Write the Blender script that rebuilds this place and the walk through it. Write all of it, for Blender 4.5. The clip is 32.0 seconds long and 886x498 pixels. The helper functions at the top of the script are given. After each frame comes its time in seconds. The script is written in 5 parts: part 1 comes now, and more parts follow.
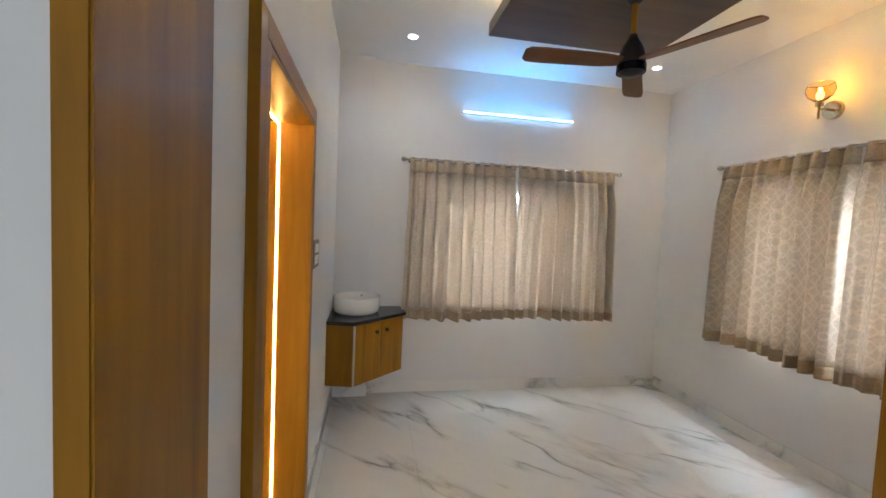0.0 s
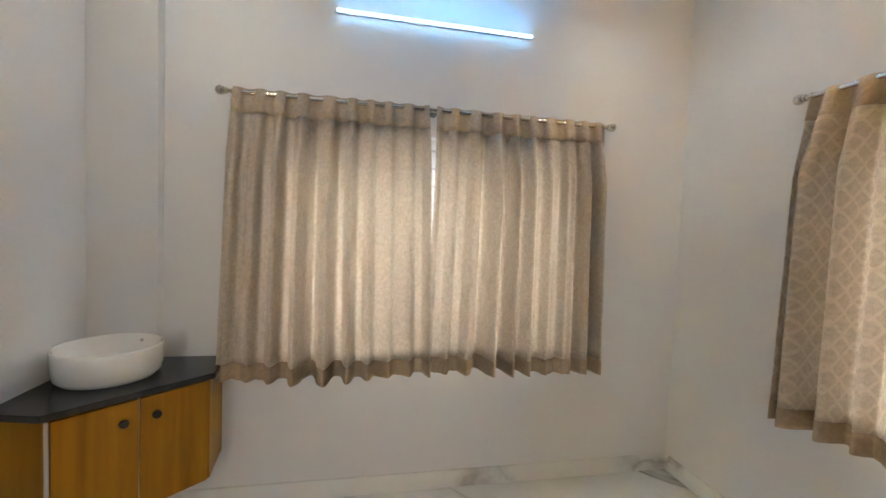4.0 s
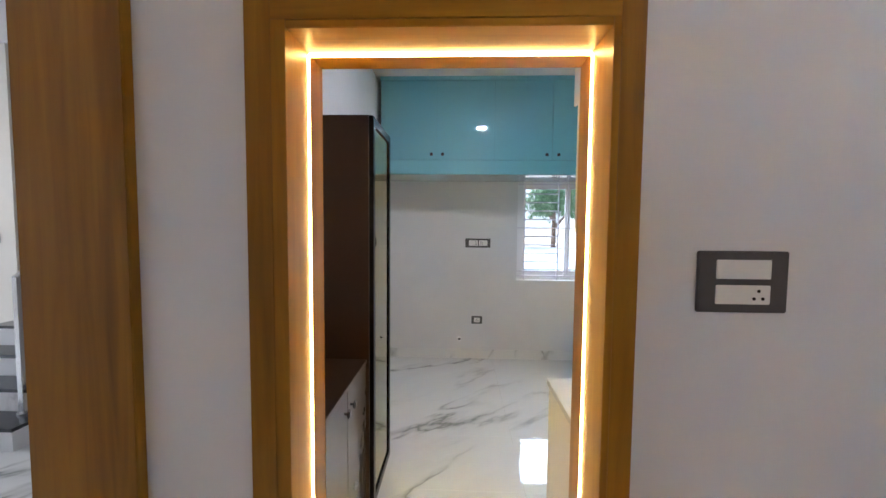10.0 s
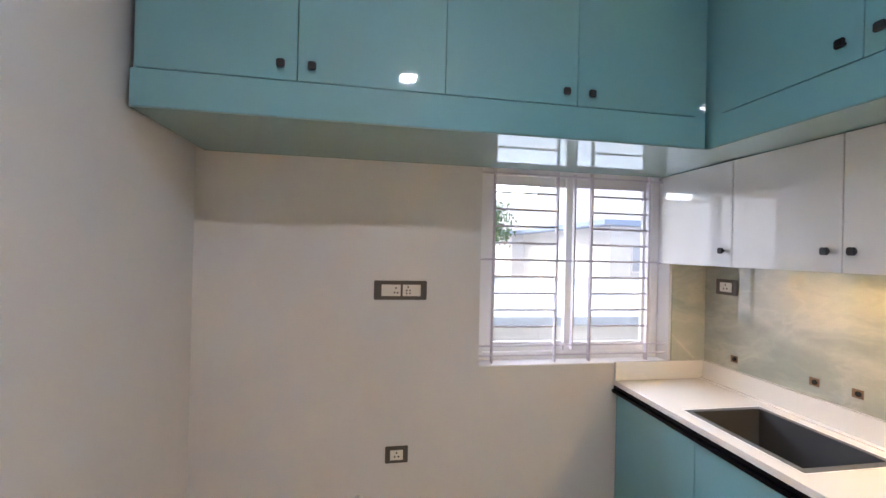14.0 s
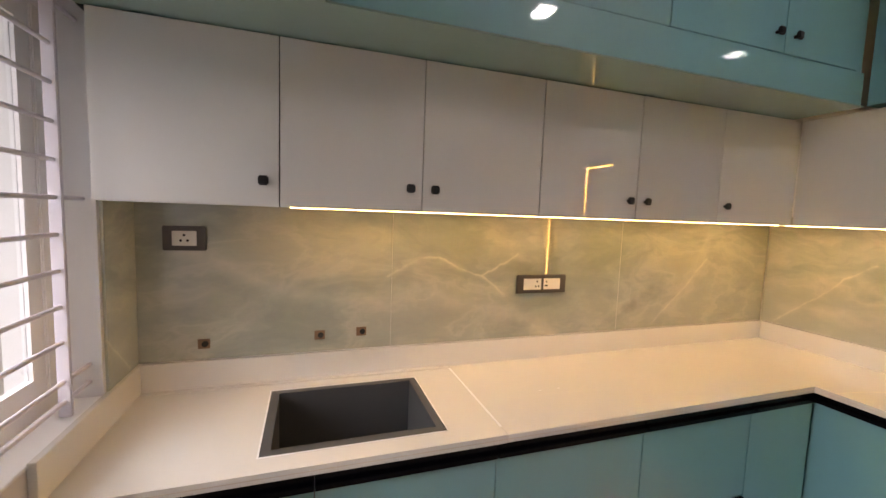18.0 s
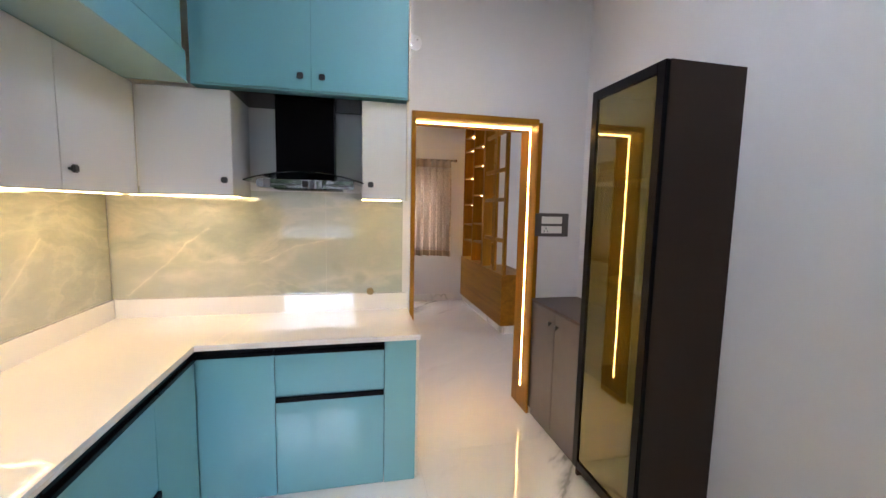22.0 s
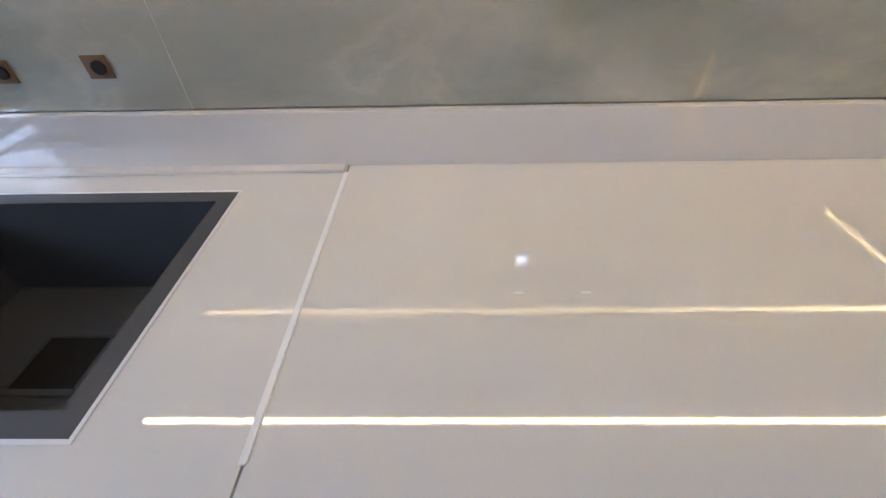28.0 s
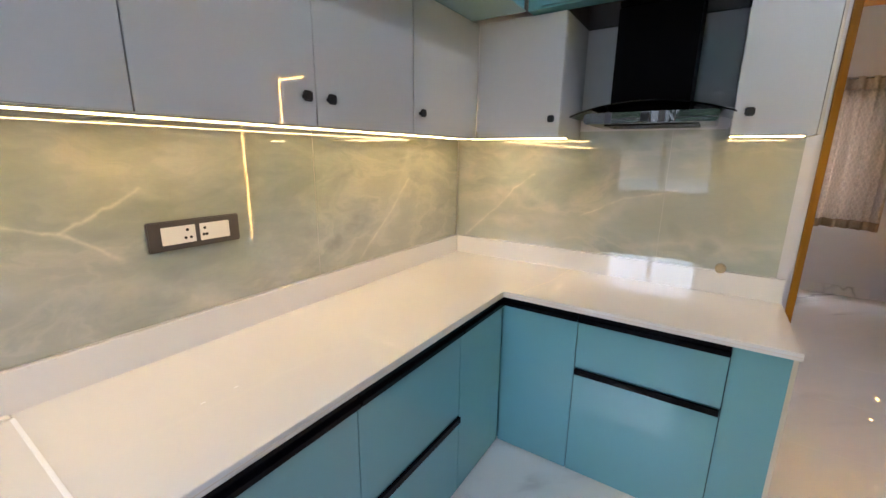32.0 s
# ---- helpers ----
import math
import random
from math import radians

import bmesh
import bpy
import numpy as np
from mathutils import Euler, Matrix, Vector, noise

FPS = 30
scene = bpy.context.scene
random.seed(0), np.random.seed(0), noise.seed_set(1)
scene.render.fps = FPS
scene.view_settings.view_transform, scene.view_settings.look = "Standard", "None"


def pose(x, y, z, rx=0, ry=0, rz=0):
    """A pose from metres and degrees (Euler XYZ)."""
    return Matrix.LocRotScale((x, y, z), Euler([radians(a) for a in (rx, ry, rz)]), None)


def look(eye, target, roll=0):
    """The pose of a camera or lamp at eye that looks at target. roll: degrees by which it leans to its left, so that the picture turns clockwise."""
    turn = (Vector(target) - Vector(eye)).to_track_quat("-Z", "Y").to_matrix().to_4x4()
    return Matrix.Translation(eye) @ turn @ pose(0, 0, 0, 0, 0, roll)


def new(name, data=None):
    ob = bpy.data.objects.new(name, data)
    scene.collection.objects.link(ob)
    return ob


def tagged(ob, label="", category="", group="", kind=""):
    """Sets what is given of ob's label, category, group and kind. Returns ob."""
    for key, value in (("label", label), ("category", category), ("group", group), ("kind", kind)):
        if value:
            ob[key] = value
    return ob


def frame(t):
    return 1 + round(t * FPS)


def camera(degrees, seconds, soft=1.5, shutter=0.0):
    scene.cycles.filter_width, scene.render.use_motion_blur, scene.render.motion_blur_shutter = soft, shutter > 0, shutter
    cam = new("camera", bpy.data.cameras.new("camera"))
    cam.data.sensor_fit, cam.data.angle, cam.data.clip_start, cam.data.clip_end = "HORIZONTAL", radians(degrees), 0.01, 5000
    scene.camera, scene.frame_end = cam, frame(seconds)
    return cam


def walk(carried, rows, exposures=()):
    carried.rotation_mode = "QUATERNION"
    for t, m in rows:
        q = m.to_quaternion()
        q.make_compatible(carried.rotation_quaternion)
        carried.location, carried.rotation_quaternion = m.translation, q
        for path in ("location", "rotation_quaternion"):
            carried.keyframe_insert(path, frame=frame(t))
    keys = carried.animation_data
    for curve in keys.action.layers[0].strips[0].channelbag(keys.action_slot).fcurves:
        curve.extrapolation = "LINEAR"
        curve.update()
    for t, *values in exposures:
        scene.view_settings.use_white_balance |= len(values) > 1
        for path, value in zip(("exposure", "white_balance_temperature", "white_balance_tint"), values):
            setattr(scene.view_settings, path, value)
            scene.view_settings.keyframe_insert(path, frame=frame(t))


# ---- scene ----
cam = camera(95.8, 32.0)
PATH = [
    (0, (0.109, 0.045, 1.546), (0.465, 2.01, 1.442), 2.5),
    (0.5, (0.167, 0.28, 1.574), (0.788, 2.179, 1.502), 2.4),
    (1, (0.252, 0.468, 1.575), (1.115, 2.272, 1.534), 2.5),
    (1.5, (0.366, 0.625, 1.574), (1.405, 2.333, 1.546), 2.4),
    (2, (0.595, 0.784, 1.569), (1.776, 2.399, 1.551), 2.2),
    (2.5, (0.768, 0.932, 1.554), (1.974, 2.527, 1.531), 2.2),
    (4.5, (1.112, 1.559, 1.497), (0.98, 3.551, 1.385), 2.2),
    (5, (1.025, 1.545, 1.515), (0.367, 3.426, 1.346), 2.0),
    (5.5, (1.11, 1.583, 1.498), (-0.064, 3.191, 1.315), 1.3),
    (6, (1.213, 1.648, 1.48), (-0.376, 2.846, 1.29), 1.3),
    (6.5, (1.399, 1.633, 1.499), (-0.434, 2.407, 1.296), 1.0),
    (7, (1.558, 1.674, 1.514), (-0.398, 2.04, 1.308), 0.9),
    (7.5, (1.67, 1.75, 1.512), (-0.318, 1.842, 1.315), 0.8),
    (8, (1.698, 1.779, 1.506), (-0.292, 1.699, 1.324), 0.8),
    (8.5, (1.597, 1.739, 1.495), (-0.391, 1.592, 1.331), 0.8),
    (9, (1.393, 1.646, 1.504), (-0.596, 1.5, 1.358), 0.8),
    (9.5, (1.159, 1.636, 1.481), (-0.833, 1.522, 1.349), 0.7),
    (10, (0.847, 1.659, 1.509), (-1.148, 1.582, 1.39), 0.5),
    (10.5, (0.574, 1.586, 1.504), (-1.423, 1.557, 1.399), 0.5),
    (11, (0.262, 1.586, 1.53), (-1.735, 1.588, 1.415), 0.6),
    (11.5, (-0.03, 1.618, 1.534), (-2.027, 1.651, 1.449), 0.6),
    (12, (-0.337, 1.617, 1.54), (-2.335, 1.675, 1.47), 1.0),
    (12.5, (-0.591, 1.65, 1.542), (-2.59, 1.71, 1.494), 1.3),
    (13, (-0.913, 1.706, 1.559), (-2.91, 1.821, 1.544), 1.4),
    (13.5, (-1.201, 1.735, 1.536), (-3.193, 1.911, 1.541), 1.5),
    (15.5, (-2.418, 1.747, 1.522), (-3.982, 2.992, 1.446), 0.7),
    (16, (-2.637, 1.837, 1.509), (-3.887, 3.394, 1.394), 1.1),
    (16.5, (-2.819, 1.882, 1.485), (-3.675, 3.686, 1.363), 1.9),
    (17, (-3.002, 1.868, 1.485), (-3.355, 3.832, 1.341), 1.8),
    (17.5, (-3.042, 1.941, 1.475), (-2.926, 3.932, 1.322), 2.0),
    (18, (-3.061, 2.062, 1.481), (-2.423, 3.949, 1.304), 2.1),
    (18.5, (-3.097, 2.156, 1.475), (-2.047, 3.848, 1.29), 2.0),
    (19, (-3.048, 2.249, 1.47), (-1.616, 3.632, 1.284), 2.0),
    (19.5, (-2.998, 2.325, 1.466), (-1.282, 3.337, 1.292), 1.7),
    (20, (-2.99, 2.396, 1.459), (-1.087, 2.984, 1.284), 1.6),
    (20.5, (-2.982, 2.451, 1.464), (-1.001, 2.657, 1.277), 1.5),
    (21, (-2.986, 2.444, 1.453), (-0.997, 2.329, 1.269), 1.2),
    (21.5, (-2.973, 2.444, 1.453), (-1.012, 2.098, 1.26), 1.1),
    (22, (-2.961, 2.411, 1.449), (-1.02, 1.976, 1.243), 1.2),
    (22.5, (-2.901, 2.321, 1.438), (-0.94, 1.993, 1.223), 1.2),
    (23, (-2.838, 2.237, 1.416), (-0.853, 2.178, 1.175), 1.4),
    (23.5, (-2.769, 2.277, 1.41), (-0.805, 2.543, 1.14), 1.6),
    (24, (-2.691, 2.351, 1.449), (-0.85, 3.054, 1.108), 1.7),
    (24.5, (-2.626, 2.436, 1.418), (-1.012, 3.547, 1.016), 1.9),
    (25, (-2.56, 2.517, 1.397), (-1.293, 3.988, 0.916), 2.2),
    (25.5, (-2.545, 2.549, 1.383), (-1.684, 4.263, 0.817), 2.0),
    (27.5, (-2.321, 2.996, 1.175), (-2.322, 4.623, 0.011), -1.0),
    (28, (-2.275, 3.036, 1.184), (-2.317, 4.521, -0.154), -1.6),
    (28.5, (-2.296, 2.962, 1.21), (-2.266, 4.449, -0.127), 0.1),
    (29, (-2.338, 2.796, 1.274), (-2.286, 4.32, -0.021), -0.1),
    (29.5, (-2.371, 2.6, 1.321), (-2.209, 4.232, 0.176), 0.2),
    (30, (-2.404, 2.421, 1.377), (-2.007, 4.119, 0.398), 0.8),
    (30.5, (-2.427, 2.26, 1.386), (-1.736, 3.969, 0.61), 0.9),
    (31, (-2.504, 2.252, 1.43), (-1.467, 3.835, 0.786), 1.4),
    (31.5, (-2.648, 2.306, 1.459), (-1.295, 3.672, 0.91), 1.0),
    (32, (-2.597, 2.407, 1.408), (-0.97, 3.472, 0.943), 0.7),
]
EXPOSURES = [(0, 1.55, 5900, 6), (1, 1.4, 5700, 3), (2, 1.34, 5950, 6), (5, 1.7, 6200, 4), (6, 1.63, 6000, 7), (7, 1.75, 5900, 10), (9, 1.75, 5800, 11), (10, 1.65, 5600, 13), (11, 1.7, 6400, 16), (13, 1.68, 6350, 20), (15.5, 1.3, 6600, 22), (17, 0.9, 6800, 22), (18, 0.9, 7900, 26), (19, 1.23, 6100, 20), (20, 1.3, 5900, 20), (22, 1.55, 6000, 20), (23, 1.52, 6000, 22), (24, 1.25, 5750, 21), (25, 1.05, 5600, 18), (27, 0.5, 5300, 20), (28, 0.41, 5200, 19), (29, 0.85, 5400, 18), (30, 1.27, 5700, 17), (32, 1.1, 5800, 18)]
walk(cam, [(t, look(eye, target, roll)) for t, eye, target, roll in PATH], EXPOSURES)

# ---- light ----
world = bpy.data.worlds.new("sky")
scene.world = world
world.use_nodes = True
sky = world.node_tree.nodes.new("ShaderNodeTexSky")
sky.sky_type, sky.sun_disc = "NISHITA", False
sky.sun_elevation, sky.sun_rotation = radians(50), radians(180)
sky.dust_density = 6.0
back = world.node_tree.nodes["Background"]
back.inputs["Strength"].default_value = 0.15
haze = world.node_tree.nodes.new("ShaderNodeMixRGB")
haze.inputs["Fac"].default_value, haze.inputs["Color2"].default_value = 0.6, (4.2, 4.45, 4.7, 1)
world.node_tree.links.new(sky.outputs["Color"], haze.inputs["Color1"])
world.node_tree.links.new(haze.outputs["Color"], back.inputs["Color"])


def lamp(name, kind, m, energy, colour, **more):
    data = bpy.data.lights.new(name, kind)
    data.energy, data.color = energy, colour
    for key, value in more.items():
        setattr(data, key, value)
    ob = new(name, data)
    ob.matrix_world = m
    return ob


lamp("sun", "SUN", pose(0, 0, 12, 40, 0, 5), 1.5, (1.0, 0.96, 0.9), angle=radians(6))
WHITE, DAY = (1.0, 0.93, 0.84), (0.86, 0.93, 1.0)


# ---- materials ----
def material(name, colour, rough=0.5, metal=0.0, coat=0.0, spec=0.5):
    m = bpy.data.materials.new(name)
    m.use_nodes = True
    b = m.node_tree.nodes["Principled BSDF"]
    b.inputs["Base Color"].default_value = (*colour, 1)
    b.inputs["Roughness"].default_value = rough
    b.inputs["Metallic"].default_value = metal
    b.inputs["Coat Weight"].default_value = coat
    b.inputs["Coat Roughness"].default_value = 0.03
    b.inputs["Specular IOR Level"].default_value = spec
    return m


def node(m, kind, **sockets):
    n = m.node_tree.nodes.new(kind)
    for key, value in sockets.items():
        key = key.replace("_", " ")
        n.inputs[key].default_value = value
    return n


def link(m, a, b):
    m.node_tree.links.new(a, b)


def shader(m):
    return m.node_tree.nodes["Principled BSDF"]


def coords(m, scale=(1, 1, 1), turn=(0, 0, 0), shift=False, whole=False):
    """Mapped coordinates: of the object, or of the whole place where pieces continue each other."""
    tc = node(m, "ShaderNodeNewGeometry" if whole else "ShaderNodeTexCoord")
    mp = node(m, "ShaderNodeMapping")
    mp.inputs["Scale"].default_value = scale
    mp.inputs["Rotation"].default_value = [radians(a) for a in turn]
    if whole:
        spin = node(m, "ShaderNodeVectorRotate", Angle=radians(-turn[2]))
        spin.rotation_type = "Z_AXIS"
        link(m, tc.outputs["Position"], spin.inputs["Vector"])
        link(m, spin.outputs["Vector"], mp.inputs["Vector"])
        mp.inputs["Rotation"].default_value = (0, 0, 0)
    else:
        link(m, tc.outputs["Object"], mp.inputs["Vector"])
    if shift:
        info = node(m, "ShaderNodeObjectInfo")
        mul = node(m, "ShaderNodeVectorMath")
        mul.operation = "MULTIPLY"
        mul.inputs[1].default_value = (37.0, 23.0, 11.0)
        comb = node(m, "ShaderNodeCombineXYZ")
        for k in "XYZ":
            link(m, info.outputs["Random"], comb.inputs[k])
        link(m, comb.outputs[0], mul.inputs[0])
        add = node(m, "ShaderNodeVectorMath")
        link(m, mp.outputs[0], add.inputs[0])
        link(m, mul.outputs[0], add.inputs[1])
        return add.outputs[0]
    return mp.outputs[0]


def noise_tex(m, vec, scale, detail=4.0, rough=0.55, distort=0.0):
    n = node(m, "ShaderNodeTexNoise", Scale=scale, Detail=detail, Roughness=rough, Distortion=distort)
    link(m, vec, n.inputs["Vector"])
    return n.outputs["Fac"]


def ramp(m, fac, stops):
    r = node(m, "ShaderNodeValToRGB")
    e = r.color_ramp.elements
    while len(e) < len(stops):
        e.new(0.5)
    for k, (p, c) in enumerate(stops):
        e[k].position, e[k].color = p, (*c, 1)
    link(m, fac, r.inputs["Fac"])
    return r.outputs["Color"]


def mix(m, fac, a, b, mode="MIX"):
    n = node(m, "ShaderNodeMix")
    n.data_type, n.blend_type = "RGBA", mode
    for sock, v in ((n.inputs["Factor"], fac), (n.inputs["A"], a), (n.inputs["B"], b)):
        if isinstance(v, (int, float)):
            sock.default_value = v
        elif isinstance(v, tuple):
            sock.default_value = (*v, 1)
        else:
            link(m, v, sock)
    return n.outputs["Result"]


def bump(m, fac, strength, distance=0.01):
    b = node(m, "ShaderNodeBump", Strength=strength, Distance=distance)
    link(m, fac, b.inputs["Height"])
    link(m, b.outputs["Normal"], shader(m).inputs["Normal"])


def math_node(m, op, a, b=0.0):
    n = node(m, "ShaderNodeMath")
    n.operation = op
    for k, v in enumerate((a, b)):
        if isinstance(v, (int, float)):
            n.inputs[k].default_value = v
        else:
            link(m, v, n.inputs[k])
    return n.outputs[0]


def paint(name, colour, rough=0.6):
    m = material(name, colour, rough)
    v = coords(m)
    fine, broad = noise_tex(m, v, 90, 3), noise_tex(m, v, 1.3, 4)
    dark = tuple(c * 0.93 for c in colour)
    link(m, mix(m, ramp(m, broad, [(0.35, (0, 0, 0)), (0.65, (1, 1, 1))]), dark, colour), shader(m).inputs["Base Color"])
    bump(m, fine, 0.05, 0.002)
    return m


def gloss(name, colour, rough=0.08, vary=0.05, coat=0.9, clear=1.85):
    """High-gloss laminate: a clear top over a nearly even colour."""
    m = material(name, colour, 0.35, 0.0, coat)
    shader(m).inputs["Coat IOR"].default_value = clear
    v = coords(m)
    broad = noise_tex(m, v, 2.2, 3)
    low = tuple(c * (1 - vary) for c in colour)
    link(m, mix(m, broad, low, colour), shader(m).inputs["Base Color"])
    shader(m).inputs["Coat Roughness"].default_value = rough * 0.5
    link(m, math_node(m, "MULTIPLY_ADD", noise_tex(m, v, 14, 4), 0.1), shader(m).inputs["Roughness"])
    bump(m, noise_tex(m, v, 5, 2), 0.006, 0.004)
    return m


def wood(name, dark, light, axis=2, rough=0.42, scale=1.0, coat=0.06):
    m = material(name, light, rough, 0, coat, 0.25)
    shader(m).inputs["Coat Roughness"].default_value = 0.15
    s = [26.0 * scale] * 3
    s[axis] = 1.6 * scale
    v = coords(m, s, shift=True)
    grain = noise_tex(m, v, 1.0, 6, 0.6, 0.6)
    s2 = [7.0 * scale] * 3
    s2[axis] = 0.5 * scale
    v2 = coords(m, s2, shift=True)
    bands = noise_tex(m, v2, 1.0, 3, 0.5, 1.2)
    both = math_node(m, "ADD", math_node(m, "MULTIPLY", grain, 0.45), math_node(m, "MULTIPLY", bands, 0.55))
    mid = tuple((a + b) / 2 for a, b in zip(dark, light))
    link(m, ramp(m, both, [(0.3, dark), (0.5, mid), (0.72, light)]), shader(m).inputs["Base Color"])
    bump(m, grain, 0.05, 0.002)
    return m


def marble(name, base, vein, scale, rough, strength=0.8, cloud=None, shift=True, tilt=35, soft=0.012, coat=0.0, whole=False):
    m = material(name, base, rough, 0, coat)
    v = coords(m, (scale * (0.6 if whole else 1.0), scale * (2.0 if whole else 1.7), scale), (0, 0, tilt), shift, whole)
    warp = node(m, "ShaderNodeTexNoise", Scale=1.1, Detail=5.0, Roughness=0.6)
    link(m, v, warp.inputs["Vector"])
    add = node(m, "ShaderNodeVectorMath")
    add.operation = "MULTIPLY_ADD"
    add.inputs[1].default_value = (1.1, 1.1, 1.1)
    link(m, warp.outputs["Color"], add.inputs[0])
    link(m, v, add.inputs[2])
    line = noise_tex(m, add.outputs[0], 0.9, 2.0, 0.45)
    dist = math_node(m, "ABSOLUTE", math_node(m, "SUBTRACT", line, 0.5))
    thin = ramp(m, dist, [(0.0, (1, 1, 1)), (soft, (0.55, 0.55, 0.55)), (soft * 3.2, (0.12, 0.12, 0.12)), (soft * 6, (0, 0, 0))])
    where = ramp(m, noise_tex(m, v, 1.4, 3), [(0.43 if whole else 0.44, (0, 0, 0)), (0.59 if whole else 0.62, (1, 1, 1))])
    fac = math_node(m, "MULTIPLY", math_node(m, "MULTIPLY", thin, where), strength)
    body = base
    if cloud:
        body = mix(m, ramp(m, noise_tex(m, add.outputs[0], 1.5, 6, 0.6), [(0.32, (0, 0, 0)), (0.68, (1, 1, 1))]), cloud, base)
    link(m, mix(m, fac, body, vein), shader(m).inputs["Base Color"])
    return m


def glow(name, colour, strength):
    m = bpy.data.materials.new(name)
    m.use_nodes = True
    m.node_tree.nodes.remove(m.node_tree.nodes["Principled BSDF"])
    e = m.node_tree.nodes.new("ShaderNodeEmission")
    e.inputs["Color"].default_value, e.inputs["Strength"].default_value = (*colour, 1), strength
    link(m, e.outputs[0], m.node_tree.nodes["Material Output"].inputs["Surface"])
    return m


def glass(name, colour, rough=0.0):
    m = material(name, colour, rough)
    shader(m).inputs["Transmission Weight"].default_value = 1.0
    shader(m).inputs["IOR"].default_value = 1.45
    return m


WALL = paint("wall_paint", (0.71, 0.695, 0.695))
WALL_WARM = paint("cream_wall_paint", (0.76, 0.71, 0.62))
CEIL = paint("ceiling_paint", (0.84, 0.84, 0.83))
TILE = marble("marble_tile", (0.74, 0.735, 0.72), (0.25, 0.255, 0.24), 1.0, 0.035, 1.0, (0.69, 0.69, 0.68), False, 132, 0.008, whole=True)
GROUT = paint("grout", (0.72, 0.71, 0.69))
SKIRT = marble("marble_skirting", (0.76, 0.75, 0.73), (0.36, 0.35, 0.33), 1.3, 0.08, 0.8)
TEAK_DARK, TEAK_PALE = (0.17, 0.07, 0.002), (0.39, 0.178, 0.005)
TEAK = wood("teak_veneer", TEAK_DARK, TEAK_PALE, 2)
TEAK_H = wood("teak_veneer_level", TEAK_DARK, TEAK_PALE, 1)
TEAK_X = wood("teak_veneer_long", TEAK_DARK, TEAK_PALE, 0)
TEAL = gloss("teal_laminate", (0.148, 0.39, 0.455))
TEAL_IN = gloss("teal_underside", (0.19, 0.335, 0.31), 0.02, 0.03, 1.0, 2.1)
WHITE_LAM = gloss("white_laminate", (0.665, 0.66, 0.65), 0.02, 0.05, 1.0, 1.9)
# White laminate; the door strip's warm light is put into its base colour.
WARM_LIT_WHITE = gloss("warm_lit_white_laminate", (0.72, 0.66, 0.55), 0.2)
QUARTZ = marble("white_quartz", (0.80, 0.78, 0.755), (0.84, 0.81, 0.76), 0.5, 0.035, 0.5, (0.77, 0.75, 0.725), False, 20, 0.005, 0.7)
shader(QUARTZ).inputs["Coat IOR"].default_value = 1.7


def near_line(m, vec, points):
    """Distance from a point to a broken line of (along, height) corners."""
    best = None
    for (a0, z0), (a1, z1) in zip(points, points[1:]):
        run = Vector((a1 - a0, 0, z1 - z0))
        rel = node(m, "ShaderNodeVectorMath")
        rel.operation = "SUBTRACT"
        rel.inputs[1].default_value = (a0, 0, z0)
        link(m, vec, rel.inputs[0])
        dot = node(m, "ShaderNodeVectorMath")
        dot.operation = "DOT_PRODUCT"
        dot.inputs[1].default_value = run / run.length_squared
        link(m, rel.outputs[0], dot.inputs[0])
        held = node(m, "ShaderNodeClamp")
        link(m, dot.outputs["Value"], held.inputs["Value"])
        foot = node(m, "ShaderNodeVectorMath")
        foot.operation = "SCALE"
        foot.inputs[0].default_value = run
        link(m, held.outputs[0], foot.inputs["Scale"])
        gap = node(m, "ShaderNodeVectorMath")
        gap.operation = "DISTANCE"
        link(m, rel.outputs[0], gap.inputs[0])
        link(m, foot.outputs[0], gap.inputs[1])
        best = gap.outputs["Value"] if best is None else math_node(m, "MINIMUM", best, gap.outputs["Value"])
    return best


